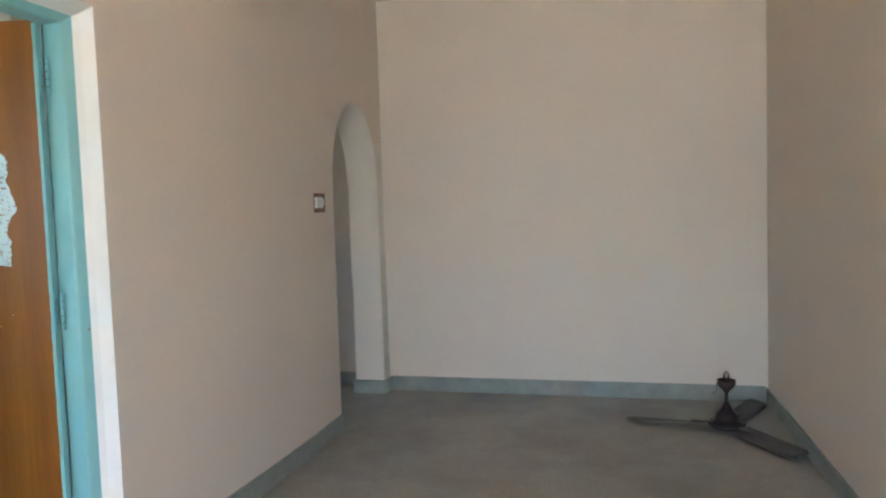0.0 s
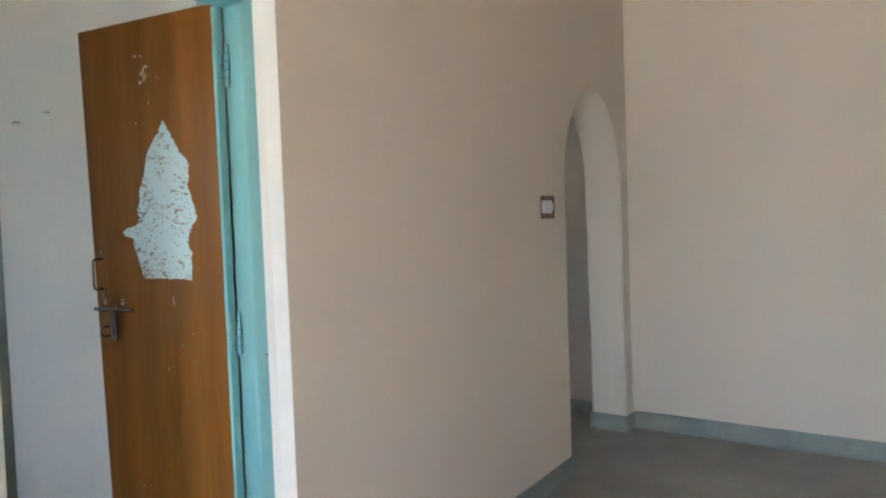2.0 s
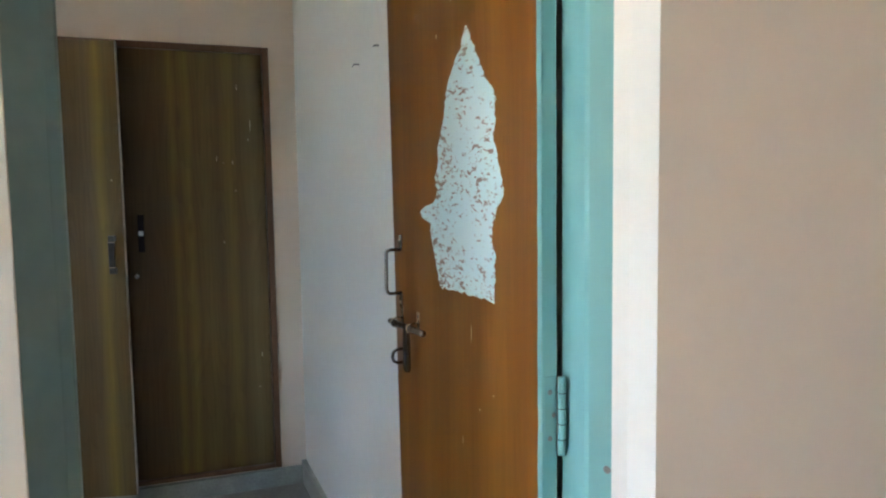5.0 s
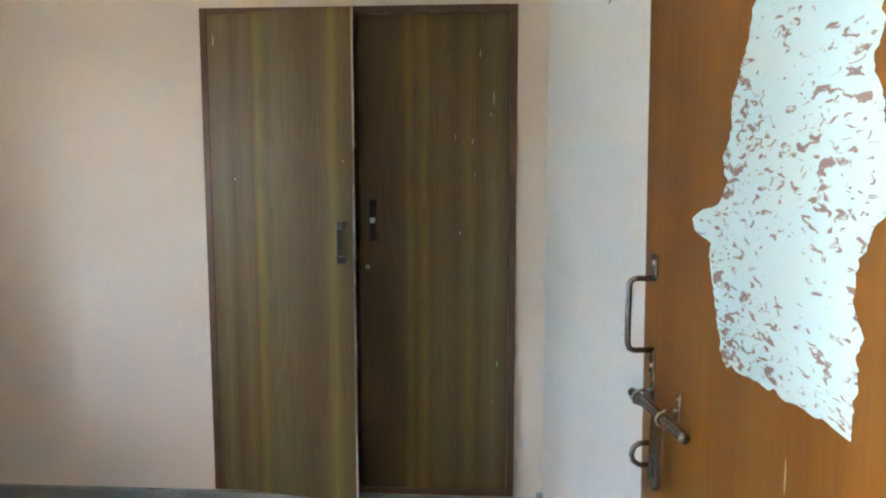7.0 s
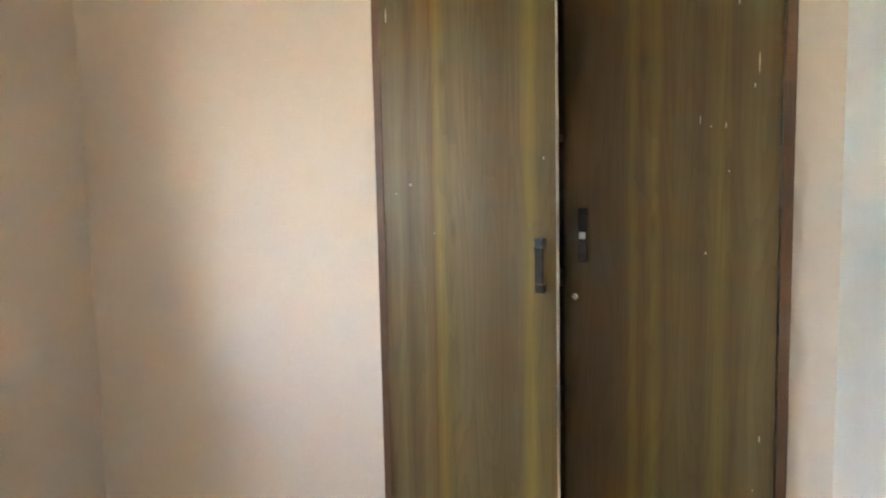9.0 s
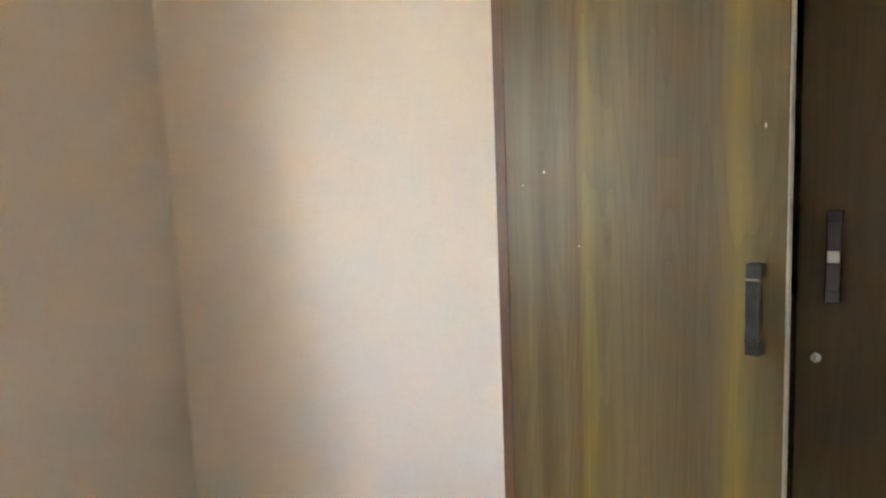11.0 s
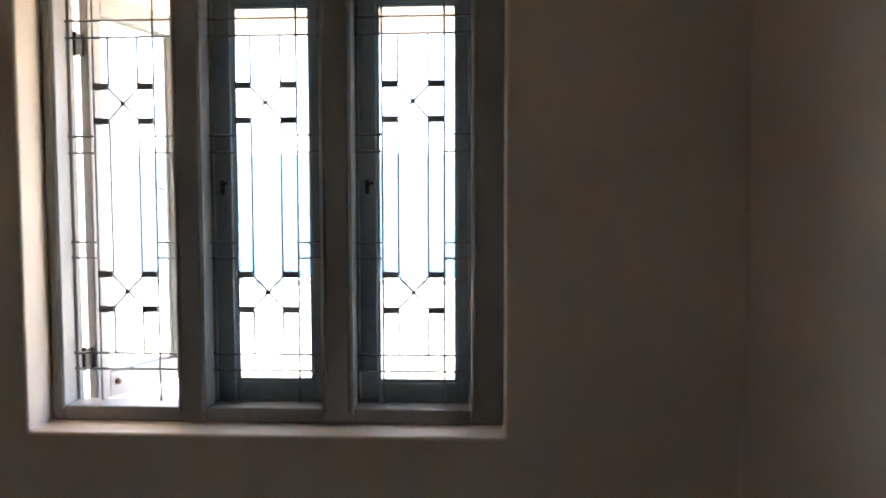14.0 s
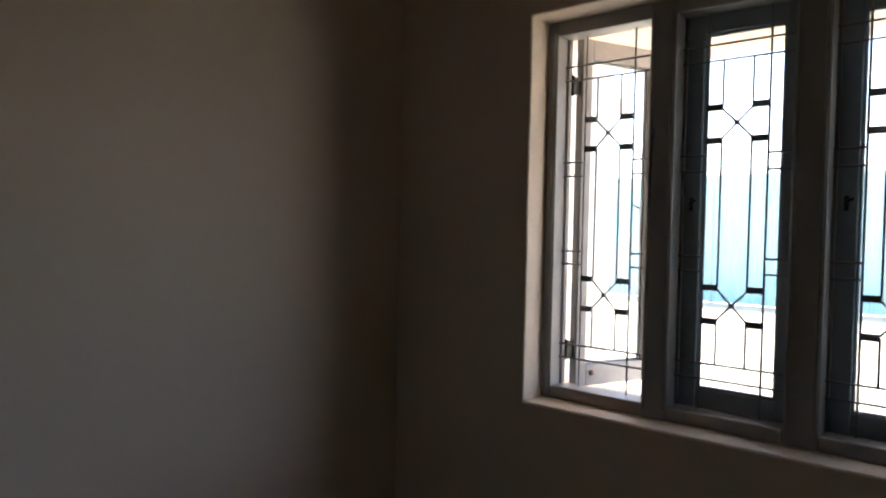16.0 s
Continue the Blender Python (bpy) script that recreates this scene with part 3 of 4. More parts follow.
# torn paper: half-widths by height, roughened
rows = [(1.735, 0.252, 0.258), (1.70, 0.230, 0.276), (1.66, 0.206, 0.322), (1.618, 0.172, 0.341), (1.585, 0.148, 0.350), (1.53, 0.158, 0.372),
        (1.475, 0.142, 0.388), (1.42, 0.122, 0.392), (1.402, 0.138, 0.400), (1.396, 0.142, 0.448), (1.384, 0.152, 0.470), (1.368, 0.163, 0.460), (1.360, 0.166, 0.420), (1.31, 0.160, 0.411), (1.275, 0.154, 0.394), (1.243, 0.156, 0.391)]
bm = bmesh.new()
steps = 130
rng = random.Random(11)
prev = None
for k in range(steps + 1):
    z = 1.735 - k * (1.735 - 1.24) / steps
    i = max(j for j in range(len(rows) - 1) if rows[j][0] >= z or j == 0)
    (za, ra, la), (zb, rb, lb) = rows[i], rows[i + 1]
    f = min(1, max(0, (za - z) / (za - zb)))
    rag = 0.011 if k > 4 else 0.002
    r = ra + (rb - ra) * f + 0.55 * rag * noise.noise((z * 115, 4, 0)) + rag * noise.noise((z * 34, 1, 0)) + rng.uniform(-0.0012, 0.0012)
    l = la + (lb - la) * f + 0.55 * rag * noise.noise((z * 115, 9, 0)) + rag * noise.noise((z * 34, 7, 0)) + rng.uniform(-0.0012, 0.0012)
    now = [bm.verts.new((r + (l - r) * c / 24 - 0.016, 0.0012, z)) for c in range(25)]
    if prev:
        for c in range(24):
            bm.faces.new((prev[c], prev[c + 1], now[c + 1], now[c]))
    prev = now
for c in range(24):                                  # torn lower edge
    u = prev[c].co.x
    d = 0.024 * (0.5 + 0.5 * noise.noise((u * 95, 3, 2))) + 0.045 * max(0, 0.25 - u) + 0.006 * abs(noise.noise((u * 190, 5, 2)))
    prev[c].co.z -= d
part("torn_paper", bm, PAPER, door, "ragged pale blue-white paper residue with brown flakes")

for u, z, w, h in ((0.231, 1.152, 0.003, 0.038), (0.318, 1.905, 0.012, 0.018), (0.306, 1.888, 0.006, 0.020), (0.325, 1.952, 0.006, 0.007), (0.30, 1.80, 0.003, 0.012), (0.255, 1.875, 0.010, 0.003),
                   (0.325, 1.895, 0.020, 0.012), (0.306, 1.915, 0.022, 0.010), (0.333, 1.868, 0.016, 0.014), (0.352, 1.955, 0.014, 0.009), (0.315, 1.880, 0.008, 0.026), (0.365, 1.74, 0.006, 0.01), (0.20, 1.01, 0.004, 0.005), (0.27, 0.93, 0.003, 0.02), (0.42, 0.52, 0.01, 0.004), (0.15, 1.05, 0.004, 0.004)):
    bm = bmesh.new()
    ring = []
    for k in range(9):
        a = 2 * math.pi * k / 9
        j = 0.75 + 0.5 * rng.random()
        ring.append(bm.verts.new((u + w / 2 * j * math.cos(a), 0.0009, z + h / 2 * j * math.sin(a))))
    bm.faces.new(ring)
    part("scratch", bm, FLECK, door)

# pull handle near the free edge
U = 0.569
handle = part("pull_handle", rod([(U, 0.0, 1.293), (U, 0.029, 1.293), (U, 0.035, 1.290), (U, 0.0375, 1.284), (U, 0.038, 1.25), (U, 0.038, 1.21),
                                  (U, 0.0375, 1.199), (U, 0.035, 1.193), (U, 0.029, 1.190), (U, 0.0, 1.190)], 0.0042, 10), STEEL, door, "worn steel pull handle", smooth=True)
for z in (1.310, 1.173):
    part("mount", block(U - 0.008, U + 0.008, 0, 0.003, z - 0.017, z + 0.017, 0.001), STEEL, handle)
    part("screw", turned([(0.0, 0), (0.005, 0), (0.004, 0.002), (0.0, 0.003)], 10), NICKEL, handle, place=pose(U, 0.003, z + (0.005 if z > 1.2 else -0.005), -90, 0, 0))

# sliding bolt with hasp and staple
Z = 1.122
bolt = part("sliding_bolt", rod([(0.408, 0.021, Z), (0.411, 0.021, Z), (0.586, 0.021, Z), (0.590, 0.021, Z)], 0.0072, 14), STEEL, door, "worn steel sliding door bolt", smooth=True)
part("bolt_tip", rod([(0.5895, 0.021, Z), (0.594, 0.021, Z)], 0.0052, 14), STEEL, bolt)
for u in (0.566, 0.476):
    part("bolt_staple", rod([(u, 0.0, Z + 0.011), (u, 0.018, Z + 0.0105), (u, 0.027, Z + 0.007), (u, 0.0305, Z), (u, 0.027, Z - 0.007), (u, 0.018, Z - 0.0105), (u, 0.0, Z - 0.011)], 0.0024, 8), NICKEL, bolt, smooth=True)
    part("plate", block(u - 0.007, u + 0.007, 0, 0.002, Z - 0.004, Z + 0.036, 0.0008), NICKEL, bolt, "nickel backing plate")
    part("screw", turned([(0.0, 0), (0.0038, 0), (0.003, 0.0016), (0.0, 0.002)], 10), STEEL, bolt, place=pose(u, 0.002, Z + 0.026, -90, 0, 0))
part("hasp", extruded([(0.482, Z - 0.094), (0.490, Z - 0.103), (0.504, Z - 0.103), (0.512, Z - 0.094), (0.510, Z - 0.03), (0.506, Z - 0.004), (0.488, Z - 0.004), (0.484, Z - 0.03)], "y", 0.018, 0.025), STEEL, bolt, "flat steel hasp hanging from the bolt")
part("hasp_slot", block(0.494, 0.500, 0.0246, 0.0262, Z - 0.088, Z - 0.058, 0.0006), BLACK, bolt)
part("lock_staple", rod([(0.552, 0.0, Z - 0.062), (0.552, 0.022, Z - 0.062), (0.552, 0.031, Z - 0.068), (0.552, 0.034, Z - 0.078), (0.552, 0.031, Z - 0.088), (0.552, 0.022, Z - 0.094), (0.552, 0.0, Z - 0.094)], 0.0038, 10), STEEL, bolt, smooth=True)

for z0 in (1.817, 0.99, 0.17):
    hinge = part("hinge", rod([(-0.016, -0.030, z0), (-0.016, -0.030, z0 + 0.13)], 0.0068, 12), BLUE, door, "blue-painted steel butt hinge", smooth=True)
    part("flap", block(-0.0052, -0.0032, -0.026, -0.003, z0, z0 + 0.13, 0.0005), BLUE, hinge)
    for k in range(1, 5):
        part("knuckle_gap", turned([(0.0072, -0.0007), (0.0072, 0.0007)], 12), RUBBER, hinge, place=pose(-0.016, -0.030, z0 + k * 0.026))
    for k, y in ((0.2, -0.014), (0.5, -0.022), (0.8, -0.014)):
        part("screw", turned([(0.0, 0), (0.0045, 0), (0.004, 0.0012), (0.0, 0.0016)], 10), IRON, hinge, place=pose(-0.0052, y, z0 + 0.13 * k, 0, -90, 0))

# ---- built-in wardrobe ----
W0, W1, WZ0, WZ1 = WARD
wardrobe = thing("wardrobe", pose(XW, W0, 0, 0, 0, 90), "built-in wardrobe with streaked olive-brown laminate doors, one ajar", "wardrobe")
ww = W1 - W0
for name, b in (("frame_side", (0, 0.030, WZ0, WZ1)), ("frame_side", (ww - 0.030, ww, WZ0, WZ1)), ("frame_top", (0.030, ww - 0.030, WZ1 - 0.03, WZ1)), ("frame_bottom", (0.030, ww - 0.030, WZ0, WZ0 + 0.022))):
    soften(part(name, block(b[0], b[1], -0.012, 0.10, b[2], b[3]), FRAMEWOOD, wardrobe), 0.003, 2)
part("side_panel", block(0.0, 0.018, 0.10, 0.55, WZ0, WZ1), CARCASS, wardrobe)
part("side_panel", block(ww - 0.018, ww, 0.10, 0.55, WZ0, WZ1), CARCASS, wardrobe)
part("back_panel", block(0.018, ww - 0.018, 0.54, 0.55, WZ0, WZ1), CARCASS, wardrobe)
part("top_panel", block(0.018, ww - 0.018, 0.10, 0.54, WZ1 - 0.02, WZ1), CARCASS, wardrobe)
for z in (0.115, 0.62, 1.09, 1.60):
    part("shelf", block(0.02, ww - 0.02, 0.06, 0.535, z - 0.018, z), FRAMEWOOD, wardrobe)
LW = 0.622
DZ0, DZ1 = WZ0 + 0.018, WZ1 - 0.03
for side in ("ajar", "shut"):
    if side == "ajar":
        place = pose(0.031, -0.012, 0, 0, 0, -10.8)
        d = part("ajar_door", block(0, LW, -0.002, 0.017, DZ0 - 0.006, DZ1 + 0.001), LAMINATE, wardrobe, "streaked olive-brown laminate door, ajar", place)
        part("edge_band", block(LW + 0.0003, LW + 0.003, -0.001, 0.017, DZ0 - 0.006, DZ1 + 0.001, 0.0005), BANDING, d, "worn grey edge banding")
        hx, hy = LW - 0.045, -0.002
    else:
        place = pose(ww - 0.032 - LW + 0.006, 0.012, 0)
        d = part("shut_door", block(0, LW - 0.006, -0.002, 0.017, DZ0, DZ1), DARKLAM, wardrobe, "streaked dark brown laminate door, closed", place)
        hx, hy = 0.062, -0.002
    soften(d, 0.0015, 2)
    z0, z1 = (1.098, 1.262) if side == "ajar" else (1.178, 1.346)
    bar = block(hx - 0.013, hx + 0.013, hy - 0.029, hy - 0.020, z0 + 0.020, z1 - 0.018, 0.003)
    h = part("handle", bar, BLACK if side == "ajar" else FANBROWN, d, "worn blackened brass bar handle")
    for z in (z0, z1 - 0.024):
        part("foot", block(hx - 0.013, hx + 0.013, hy - 0.027, hy, z, z + 0.024, 0.002), BLACK if side == "ajar" else FANBROWN, h)
    if side == "ajar":
        part("collar", block(hx - 0.0135, hx + 0.0135, hy - 0.030, hy - 0.020, z1 - 0.030, z1 - 0.025, 0.001), NICKEL, h, "worn bright collar")
        part("collar", block(hx - 0.0135, hx + 0.0135, hy - 0.030, hy - 0.020, z0 + 0.026, z0 + 0.030, 0.001), NICKEL, h, "worn bright collar")
    else:
        part("price_tag", block(hx - 0.010, hx + 0.010, hy - 0.0315, hy - 0.0295, 1.252, 1.273), PLASTIC, h, "small white sticker")
        lock = part("keyhole", turned([(0.0, 0), (0.0115, 0), (0.011, 0.002), (0.0075, 0.003), (0.0, 0.003)], 18), NICKEL, d, "nickel lock rosette", place=pose(0.034, hy, 1.066, 90, 0, 0))
        part("key_slot", block(-0.001, 0.001, -0.005, 0.005, 0.003, 0.0035), BLACK, lock)
    flecks = ((0.028, 1.985, 0.004, 0.05), (0.05, 1.40, 0.004, 0.004), (0.20, 1.27, 0.004, 0.004), (0.585, 1.5, 0.004, 0.012), (0.11, 1.43, 0.006, 0.007)) if side == "ajar" else \
             ((0.555, 1.755, 0.004, 0.062), (0.545, 1.69, 0.004, 0.014), (0.50, 1.93, 0.003, 0.03), (0.42, 1.21, 0.006, 0.009), (0.575, 0.66, 0.005, 0.022), (0.47, 1.58, 0.003, 0.02), (0.40, 1.6, 0.002, 0.03),
              (0.48, 1.45, 0.004, 0.006), (0.56, 0.5, 0.003, 0.008), (0.43, 1.58, 0.004, 0.005))
    for u, z, w, hh in flecks:
        bm = bmesh.new()
        bm.faces.new([bm.verts.new((u + w / 2 * (0.7 + 0.6 * rng.random()) * math.cos(a), -0.0028, z + hh / 2 * (0.7 + 0.6 * rng.random()) * math.sin(a))) for a in (2 * math.pi * k / 8 for k in range(8))])
        part("chip", bm, FLECK, d)

# nails left in the bedroom's north wall
for x, z, s in ((-3.10, 1.842, 0.03), (-2.87, 1.858, 0.010)):
    y = YNW + (x - XW) / (XA - XW) * (YNE - YNW)
    tagged(put("wall_nail", rod([(x - s / 2, y - 0.012, z), (x + s / 2, y - 0.013, z + 0.001), (x + s / 2, y + 0.004, z + 0.001)], 0.0022, 8), IRON), "small bent iron nail in the cream wall", "nail", "nails in the wall")

# ---- window ----
X0, X1, Z0, Z1 = WIN
FY0, FY1 = -0.965, -0.878
window = thing("window_1", pose((X0 + X1) / 2, (FY0 + FY1) / 2, Z0), "three-bay grey-painted wooden window with iron grille, one casement open", "window", "structure")
back = window.matrix_world.inverted()


def wpart(name, bm, material, parent=window, label="", smooth=False):
    bm.transform(back)
    return part(name, bm, material, parent, label, smooth=smooth)


BAYS = [(-2.576, 0.325), (-2.983, 0.325), (-3.397, 0.325)]
B0, B1 = 0.905, 2.082
edges = [X1] + [v for c, w in BAYS for v in (c + w / 2, c - w / 2)] + [X0]
for k in range(0, len(edges), 2):
    name = "window_frame" if k in (0, 6) else "mullion"
    hi, lo = edges[k], edges[k + 1]
    soften(wpart(name, extruded([(lo, FY1), (hi, FY1), (hi, FY0), (lo, FY0)], "z", Z0, Z1), GREY), 0.006, 3)
for c, w in BAYS:
    soften(wpart("bottom_rail", block(c - w / 2, c + w / 2, FY0, FY1 - 0.002, Z0, B0), GREY), 0.005, 3)
    soften(wpart("top_rail", block(c - w / 2, c + w / 2, FY0, FY1 - 0.002, B1, Z1), GREY), 0.005, 3)

# round bead and rebate strip along the inner edges of each bay
for c, w in BAYS:
    for x, t in ((c - w / 2, 1), (c + w / 2, -1)):
        wpart("edge_bead", rod([(x - t * 0.010, FY1 - 0.002, B0 - 0.01), (x - t * 0.010, FY1 - 0.002, B1 + 0.01)], 0.006, 8), GREY, smooth=True)
        wpart("rebate_strip", block(min(x, x + t * 0.009), max(x, x + t * 0.009), FY0 + 0.002, FY0 + 0.024, B0, B1, 0.002), GREY)

# iron grille in each bay, on the room side of the casements
GY = -0.936
for c, w in BAYS:
    grille = wpart("grille", rod([(c - w / 2, GY, 1.94), (c + w / 2, GY, 1.94)], 0.0035, 8), IRON, label="thin iron window grille")
    for z in (1.987, 1.044, 0.998):
        wpart("bar", rod([(c - w / 2, GY, z), (c + w / 2, GY, z)], 0.0035, 8), IRON, grille)
    for s in (-1, 1):
        o, i, e = c + s * 0.0866, c + s * 0.042, c + s * w / 2
        wpart("bar", rod([(o, GY - 0.005, B0), (o, GY - 0.005, B1)], 0.0037, 8), IRON, grille)
        for za, zb in ((1.94, 1.803), (1.706, 1.272), (1.172, 1.044)):
            wpart("bar", rod([(i, GY - 0.002, za), (i, GY - 0.002, zb)], 0.0036, 8), IRON, grille)
        for z in (1.664, 1.617, 1.363, 1.319):
            wpart("tie", rod([(o, GY, z), (e, GY, z)], 0.0035, 8), IRON, grille)
        for z in (1.803, 1.706, 1.272, 1.172):
            wpart("spacer_block", block(min(o, i), max(o, i), GY - 0.007, GY + 0.005, z - 0.0095, z + 0.0095, 0.001), IRON, grille)
        for zc, za, zb in ((1.755, 1.80, 1.709), (1.222, 1.269, 1.175)):
            wpart("diagonal", rod([(i, GY - 0.002, za), (i - s * 0.003, GY - 0.002, za - 0.006), (c, GY - 0.002 - s * 0.001, zc), (c - s * 0.039, GY - 0.002, zb + 0.006), (c - s * 0.042, GY - 0.002, zb)], 0.0034, 8), IRON, grille)
    for zc in (1.755, 1.222):
        wpart("boss", rod([(c, GY - 0.007, zc), (c, GY + 0.006, zc)], 0.0075, 10), IRON, grille)

# casements: two shut, one swung outwards
SW, SH0, SH1, SB, STP = 0.352, 0.889, 2.094, 0.073, 0.066


def casement(name, place, label, ST=0.063, paint=SASHGLARE):
    c = part(name, block(0, ST, -0.019, 0.019, SH0, SH1, 0.004), paint, window, label, place=back @ place)
    part("stile", block(SW - ST, SW, -0.019, 0.019, SH0, SH1, 0.004), paint, c)
    part("rail", block(ST, SW - ST, -0.018, 0.018, SH0, SH0 + SB, 0.004), paint, c)
    part("rail", block(ST, SW - ST, -0.018, 0.018, SH1 - STP, SH1, 0.004), paint, c)
    pane = part("pane", block(ST - 0.006, SW - ST + 0.006, -0.002, 0.002, SH0 + SB - 0.006, SH1 - STP + 0.006), GLASS, c, "clear window glass")
    pane.visible_shadow = False
    for z in (SH0 + SB + 0.004, SH1 - STP - 0.004):                 # glazing beads
        part("glazing_bead", rod([(ST, 0.008, z), (SW - ST, 0.008, z)], 0.006, 8), paint, c)
    for x in (ST + 0.003, SW - ST - 0.003):
        part("glazing_bead", rod([(x, 0.008, SH0 + SB), (x, 0.008, SH1 - STP)], 0.006, 8), paint, c)
    catch = part("latch", block(SW - 0.042, SW - 0.030, 0.019, 0.025, 1.50, 1.54, 0.002), BLACK, c, "small dark steel casement latch")
    part("latch_arm", rod([(SW - 0.036, 0.025, 1.522), (SW - 0.036, 0.036, 1.522), (SW - 0.046, 0.039, 1.528), (SW - 0.056, 0.039, 1.532)], 0.004, 8), BLACK, catch)
    return c


# the shut casements carry the glare-tinted paint, the open one the plain grey
for c, w in BAYS[1:]:
    casement("shut_casement", pose(c - SW / 2 - 0.009, FY0 - 0.006, 0), "shut casement, its blue-grey paint tinted with window glare")
opened = casement("open_casement", pose(-2.437, -0.985, 0, 0, 0, 180 + 68), "grey-painted casement swung outwards", 0.044, GREY)
part("stay_eye", turned([(0.0, 0), (0.010, 0), (0.009, 0.006), (0.004, 0.011), (0.0, 0.011)], 14), CHISEL, opened, "rusty stay eye", place=pose(0.070, -0.019, 0.935, 90, 0, 0))
for z in (1.93, 1.02):
    part("hinge", block(-0.026, 0.0, -0.004, 0.004, z - 0.030, z + 0.030, 0.0015), BLACK, opened, "dark steel casement hinge")
    part("hinge_knuckle", rod([(-0.026, 0, z - 0.034), (-0.026, 0, z + 0.034)], 0.006, 10), BLACK, opened)

# ---- outside ----
structure(put("window_ledge", block(X0 - 0.1, X1 + 0.1, -1.13, -1.002, 0.80, 0.872, 0.006), OUTER), "sunlit plastered ledge outside the window", "ledge")
structure(put("sunshade", block(X0 - 0.25, X1 + 0.25, -1.95, -1.002, 2.20, 2.29, 0.006), PEACH), "peach painted concrete sunshade over the window", "sunshade")
# unseen slab, added only to keep direct sun out of the hall opening
structure(put("entrance_sun_blocker", block(-1.5, 1.1, YS - 1.0, YS - 0.202, 2.25, 2.34, 0.006), PEACH), "unseen peach slab added over the entrance to cut the sun", "sunshade")
structure(put("ground", extruded([(-400, -400), (400, -400), (400, 400), (-400, 400)], "z", -0.5, -0.15), SAND), "bright sunlit sandy ground outside", "ground")

FENCE_Y, FENCE_Z0, FENCE_Z1 = -15.0, -0.15, 2.75
for k in range(16):                                    # corrugated sheet panels
    x0 = -22.0 + k * 2.0
    bm = bmesh.new()
    cols = []
    for j in range(81):
        x = x0 + j * 1.98 / 80
        y = FENCE_Y + 0.018 * math.sin(j * 2 * math.pi / 8) + (0.006 if k % 2 else 0)
        cols.append([bm.verts.new((x, y + dy, z)) for dy, z in ((0, FENCE_Z0 + 0.03), (0, FENCE_Z1 + 0.02 * (k % 3)), (-0.004, FENCE_Z1 + 0.02 * (k % 3)), (-0.004, FENCE_Z0 + 0.03))])
    for a, b in zip(cols, cols[1:]):
        for q in range(4):
            bm.faces.new((a[q], a[(q + 1) % 4], b[(q + 1) % 4], b[q]))
    f = thing("fence_panel", pose(0, 0, 0), "pale blue corrugated metal fence sheet on posts", "fence", group="fence sheets")
    part("sheet", bm, SHEET, f)
    part("post", block(x0 - 0.04, x0 + 0.04, FENCE_Y - 0.12, FENCE_Y - 0.04, -0.15, FENCE_Z1 - 0.1), IRON, f)

# ---- hall: switch box ----
sw = thing("switch_box", pose(XH, 3.80, 1.43, 0, 0, 90), "broken brown wall box with a white switch", "switch")
part("backing", block(-0.075, 0.078, -0.004, 0.02, -0.056, 0.058, 0.002), CHISEL, sw, "chipped brown plaster and wood backing")
part("switch_body", block(-0.072, 0.018, -0.020, -0.004, -0.030, 0.034, 0.003), PLASTIC, sw, "white plastic switch")
part("rocker", block(0.014, 0.036, -0.018, -0.004, -0.016, 0.022, 0.003), PLASTIC, sw)
part("cavity", block(0.036, 0.072, -0.0055, -0.004, -0.034, 0.046, 0.0005), BLACK, sw, "dark open cavity")
part("cavity", block(-0.07, -0.04, -0.0055, -0.004, 0.036, 0.054, 0.0005), BLACK, sw)

# ---- hall: ceiling fan standing upside down on the floor ----
FX, FY = 0.702, 4.35
fan = thing("ceiling_fan", pose(FX, FY, 0, 0, 0, 0), "dusty dark brown ceiling fan standing on the floor, canopy upwards", "ceiling fan")
part("motor_housing", turned([(0.0, 0.004), (0.05, 0.004), (0.085, 0.012), (0.104, 0.026), (0.106, 0.036), (0.095, 0.048), (0.074, 0.056), (0.064, 0.068), (0.061, 0.088), (0.054, 0.104), (0.036, 0.114), (0.0, 0.116)], 40), FANBROWN, fan, smooth=True)
part("coupler", turned([(0.0, 0.114), (0.036, 0.114), (0.030, 0.128), (0.022, 0.146), (0.014, 0.16), (0.0, 0.16)], 28), FANBROWN, fan, smooth=True)
part("downrod", rod([(0, 0, 0.155), (0, 0, 0.235)], 0.0105, 16), FANBROWN, fan, "short rusty brown rod", smooth=True)
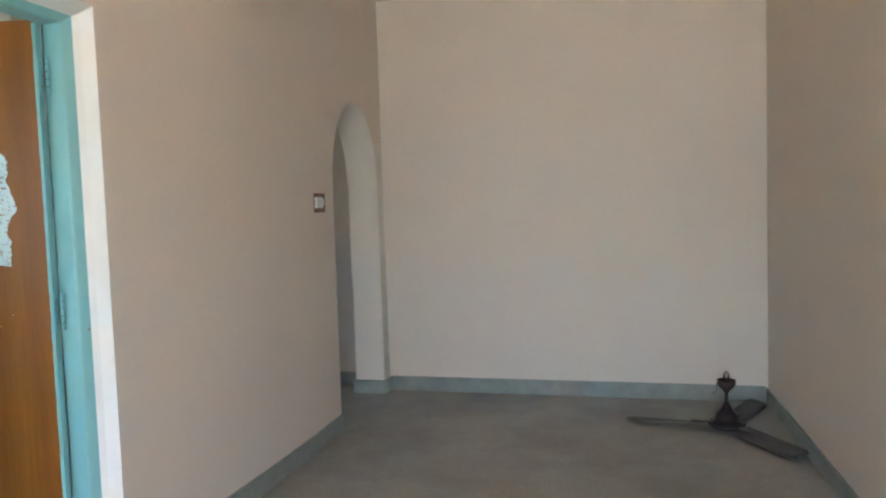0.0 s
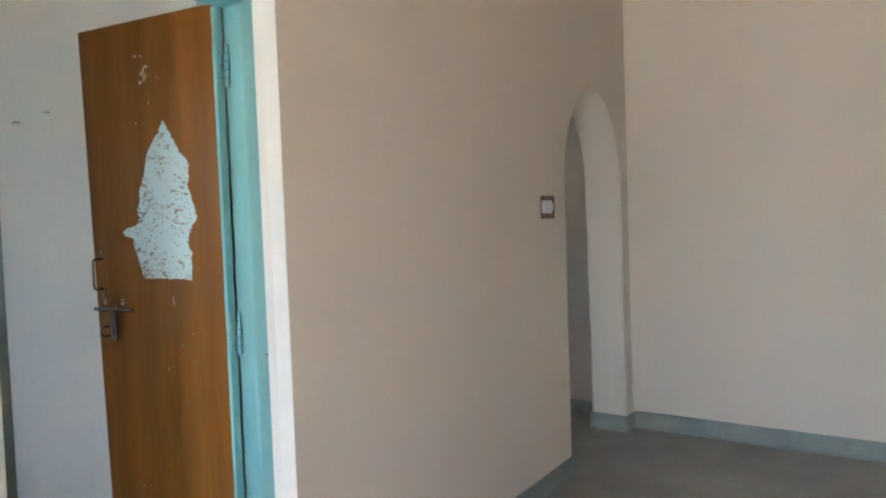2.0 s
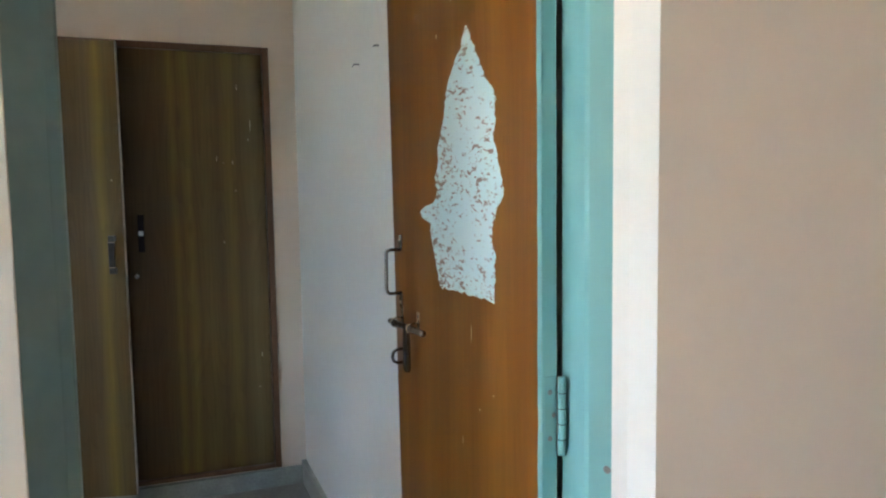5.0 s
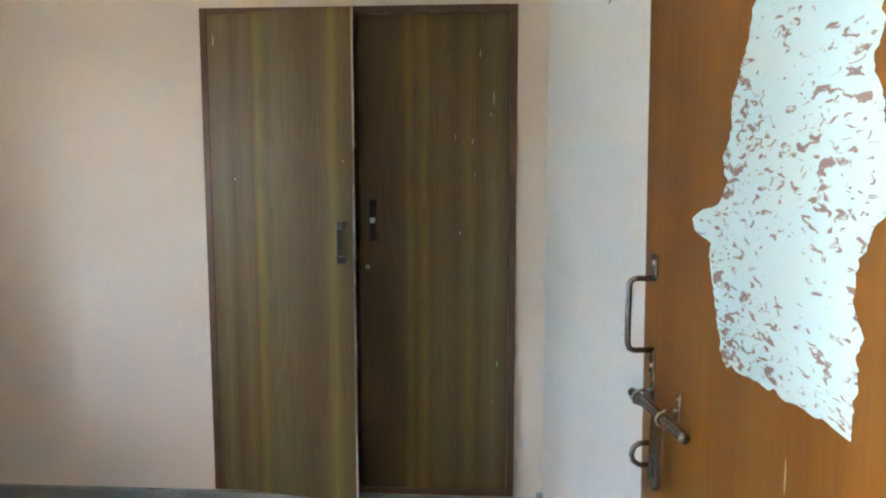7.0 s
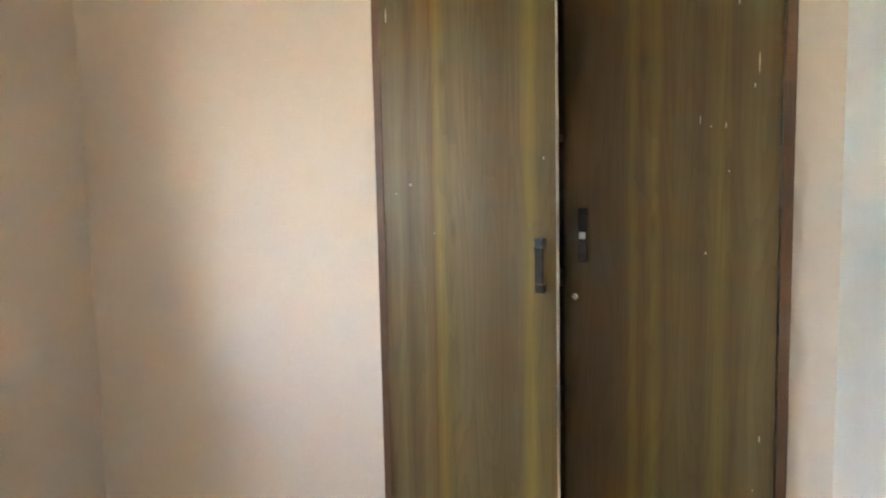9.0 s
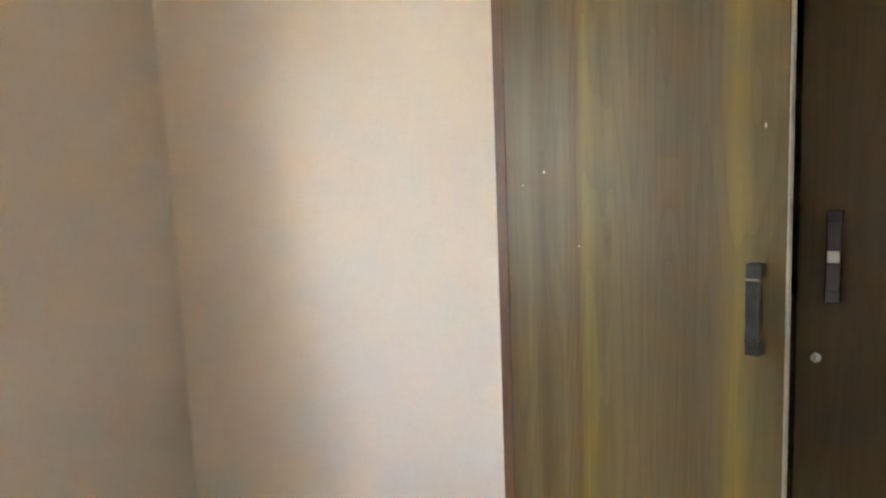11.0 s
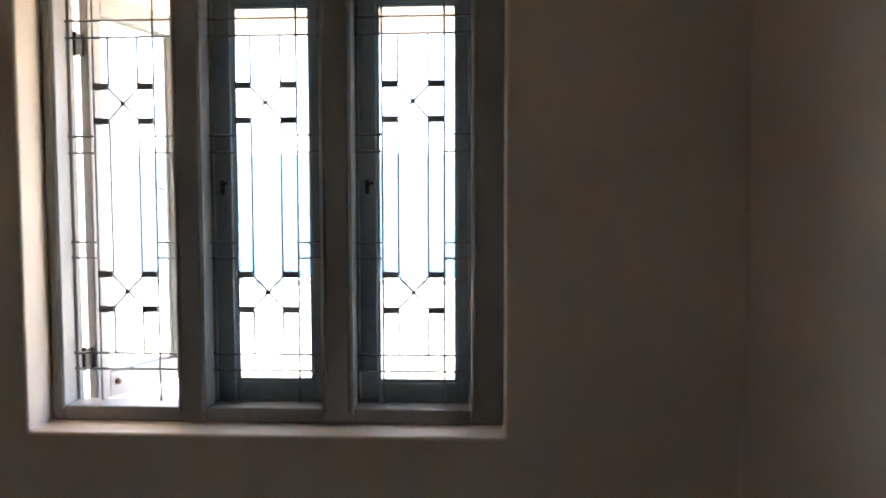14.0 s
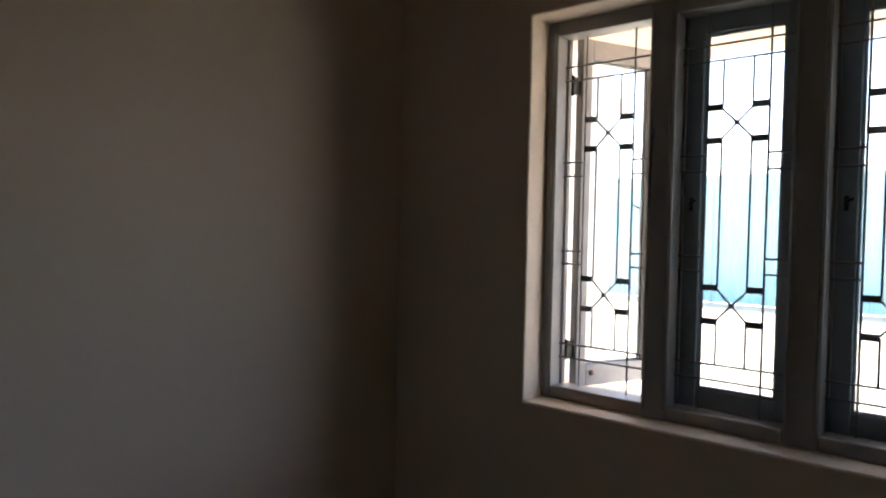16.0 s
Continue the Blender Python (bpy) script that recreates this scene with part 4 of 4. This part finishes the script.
part("canopy", turned([(0.0, 0.222), (0.014, 0.222), (0.022, 0.236), (0.038, 0.252), (0.050, 0.268), (0.053, 0.285), (0.053, 0.298), (0.049, 0.298), (0.048, 0.284), (0.034, 0.262), (0.0, 0.25)], 36), FANBROWN, fan, "bowl-shaped brown canopy", smooth=True)
part("shackle", rod([(-0.013, 0, 0.252), (-0.013, 0, 0.330), (-0.006, 0, 0.345), (0.006, 0, 0.345), (0.013, 0, 0.330), (0.013, 0, 0.252)], 0.0062, 10), NICKEL, fan, "bright steel hanging shackle", smooth=True)
part("wire", rod([(-0.046, -0.01, 0.296), (-0.058, -0.012, 0.27), (-0.053, -0.012, 0.24), (-0.070, -0.012, 0.222), (-0.082, -0.013, 0.215)], 0.0022, 8), BLACK, fan, "loose black wire")
for a in (175, 301, 62):
    bm = bmesh.new()
    n = 14
    top, low = [], []
    for k in range(n + 1):
        r = 0.125 + k * 0.45 / n
        wd = 0.054 + 0.016 * k / n
        wd *= 1.0 if k < n - 1 else (0.9 if k == n - 1 else 0.62)
        row = []
        for q in range(5):
            s = -1 + q / 2
            row.append((r, s * wd, 0.030 + 0.013 * s * (1 - 0.4 * k / n) + 0.003 * (1 - s * s)))
        top.append([bm.verts.new((x, y, z + 0.0012)) for x, y, z in row])
        low.append([bm.verts.new((x, y, z - 0.0012)) for x, y, z in row])
    for k in range(n):
        for q in range(4):
            bm.faces.new((top[k][q], top[k][q + 1], top[k + 1][q + 1], top[k + 1][q]))
            bm.faces.new((low[k][q + 1], low[k][q], low[k + 1][q], low[k + 1][q + 1]))
        for q in (0, 4):
            bm.faces.new((top[k][q], top[k + 1][q], low[k + 1][q], low[k][q]))
    for k in (0, n):
        for q in range(4):
            bm.faces.new((top[k][q], top[k][q + 1], low[k][q + 1], low[k][q]))
    b = part("blade", bm, BLADE, fan, "long dusty brown blade", place=pose(0, 0, 0, 0, 0, a), smooth=True)
    part("blade_arm", block(0.082, 0.20, -0.020, 0.020, 0.037, 0.0415, 0.0015), FANBROWN, b)
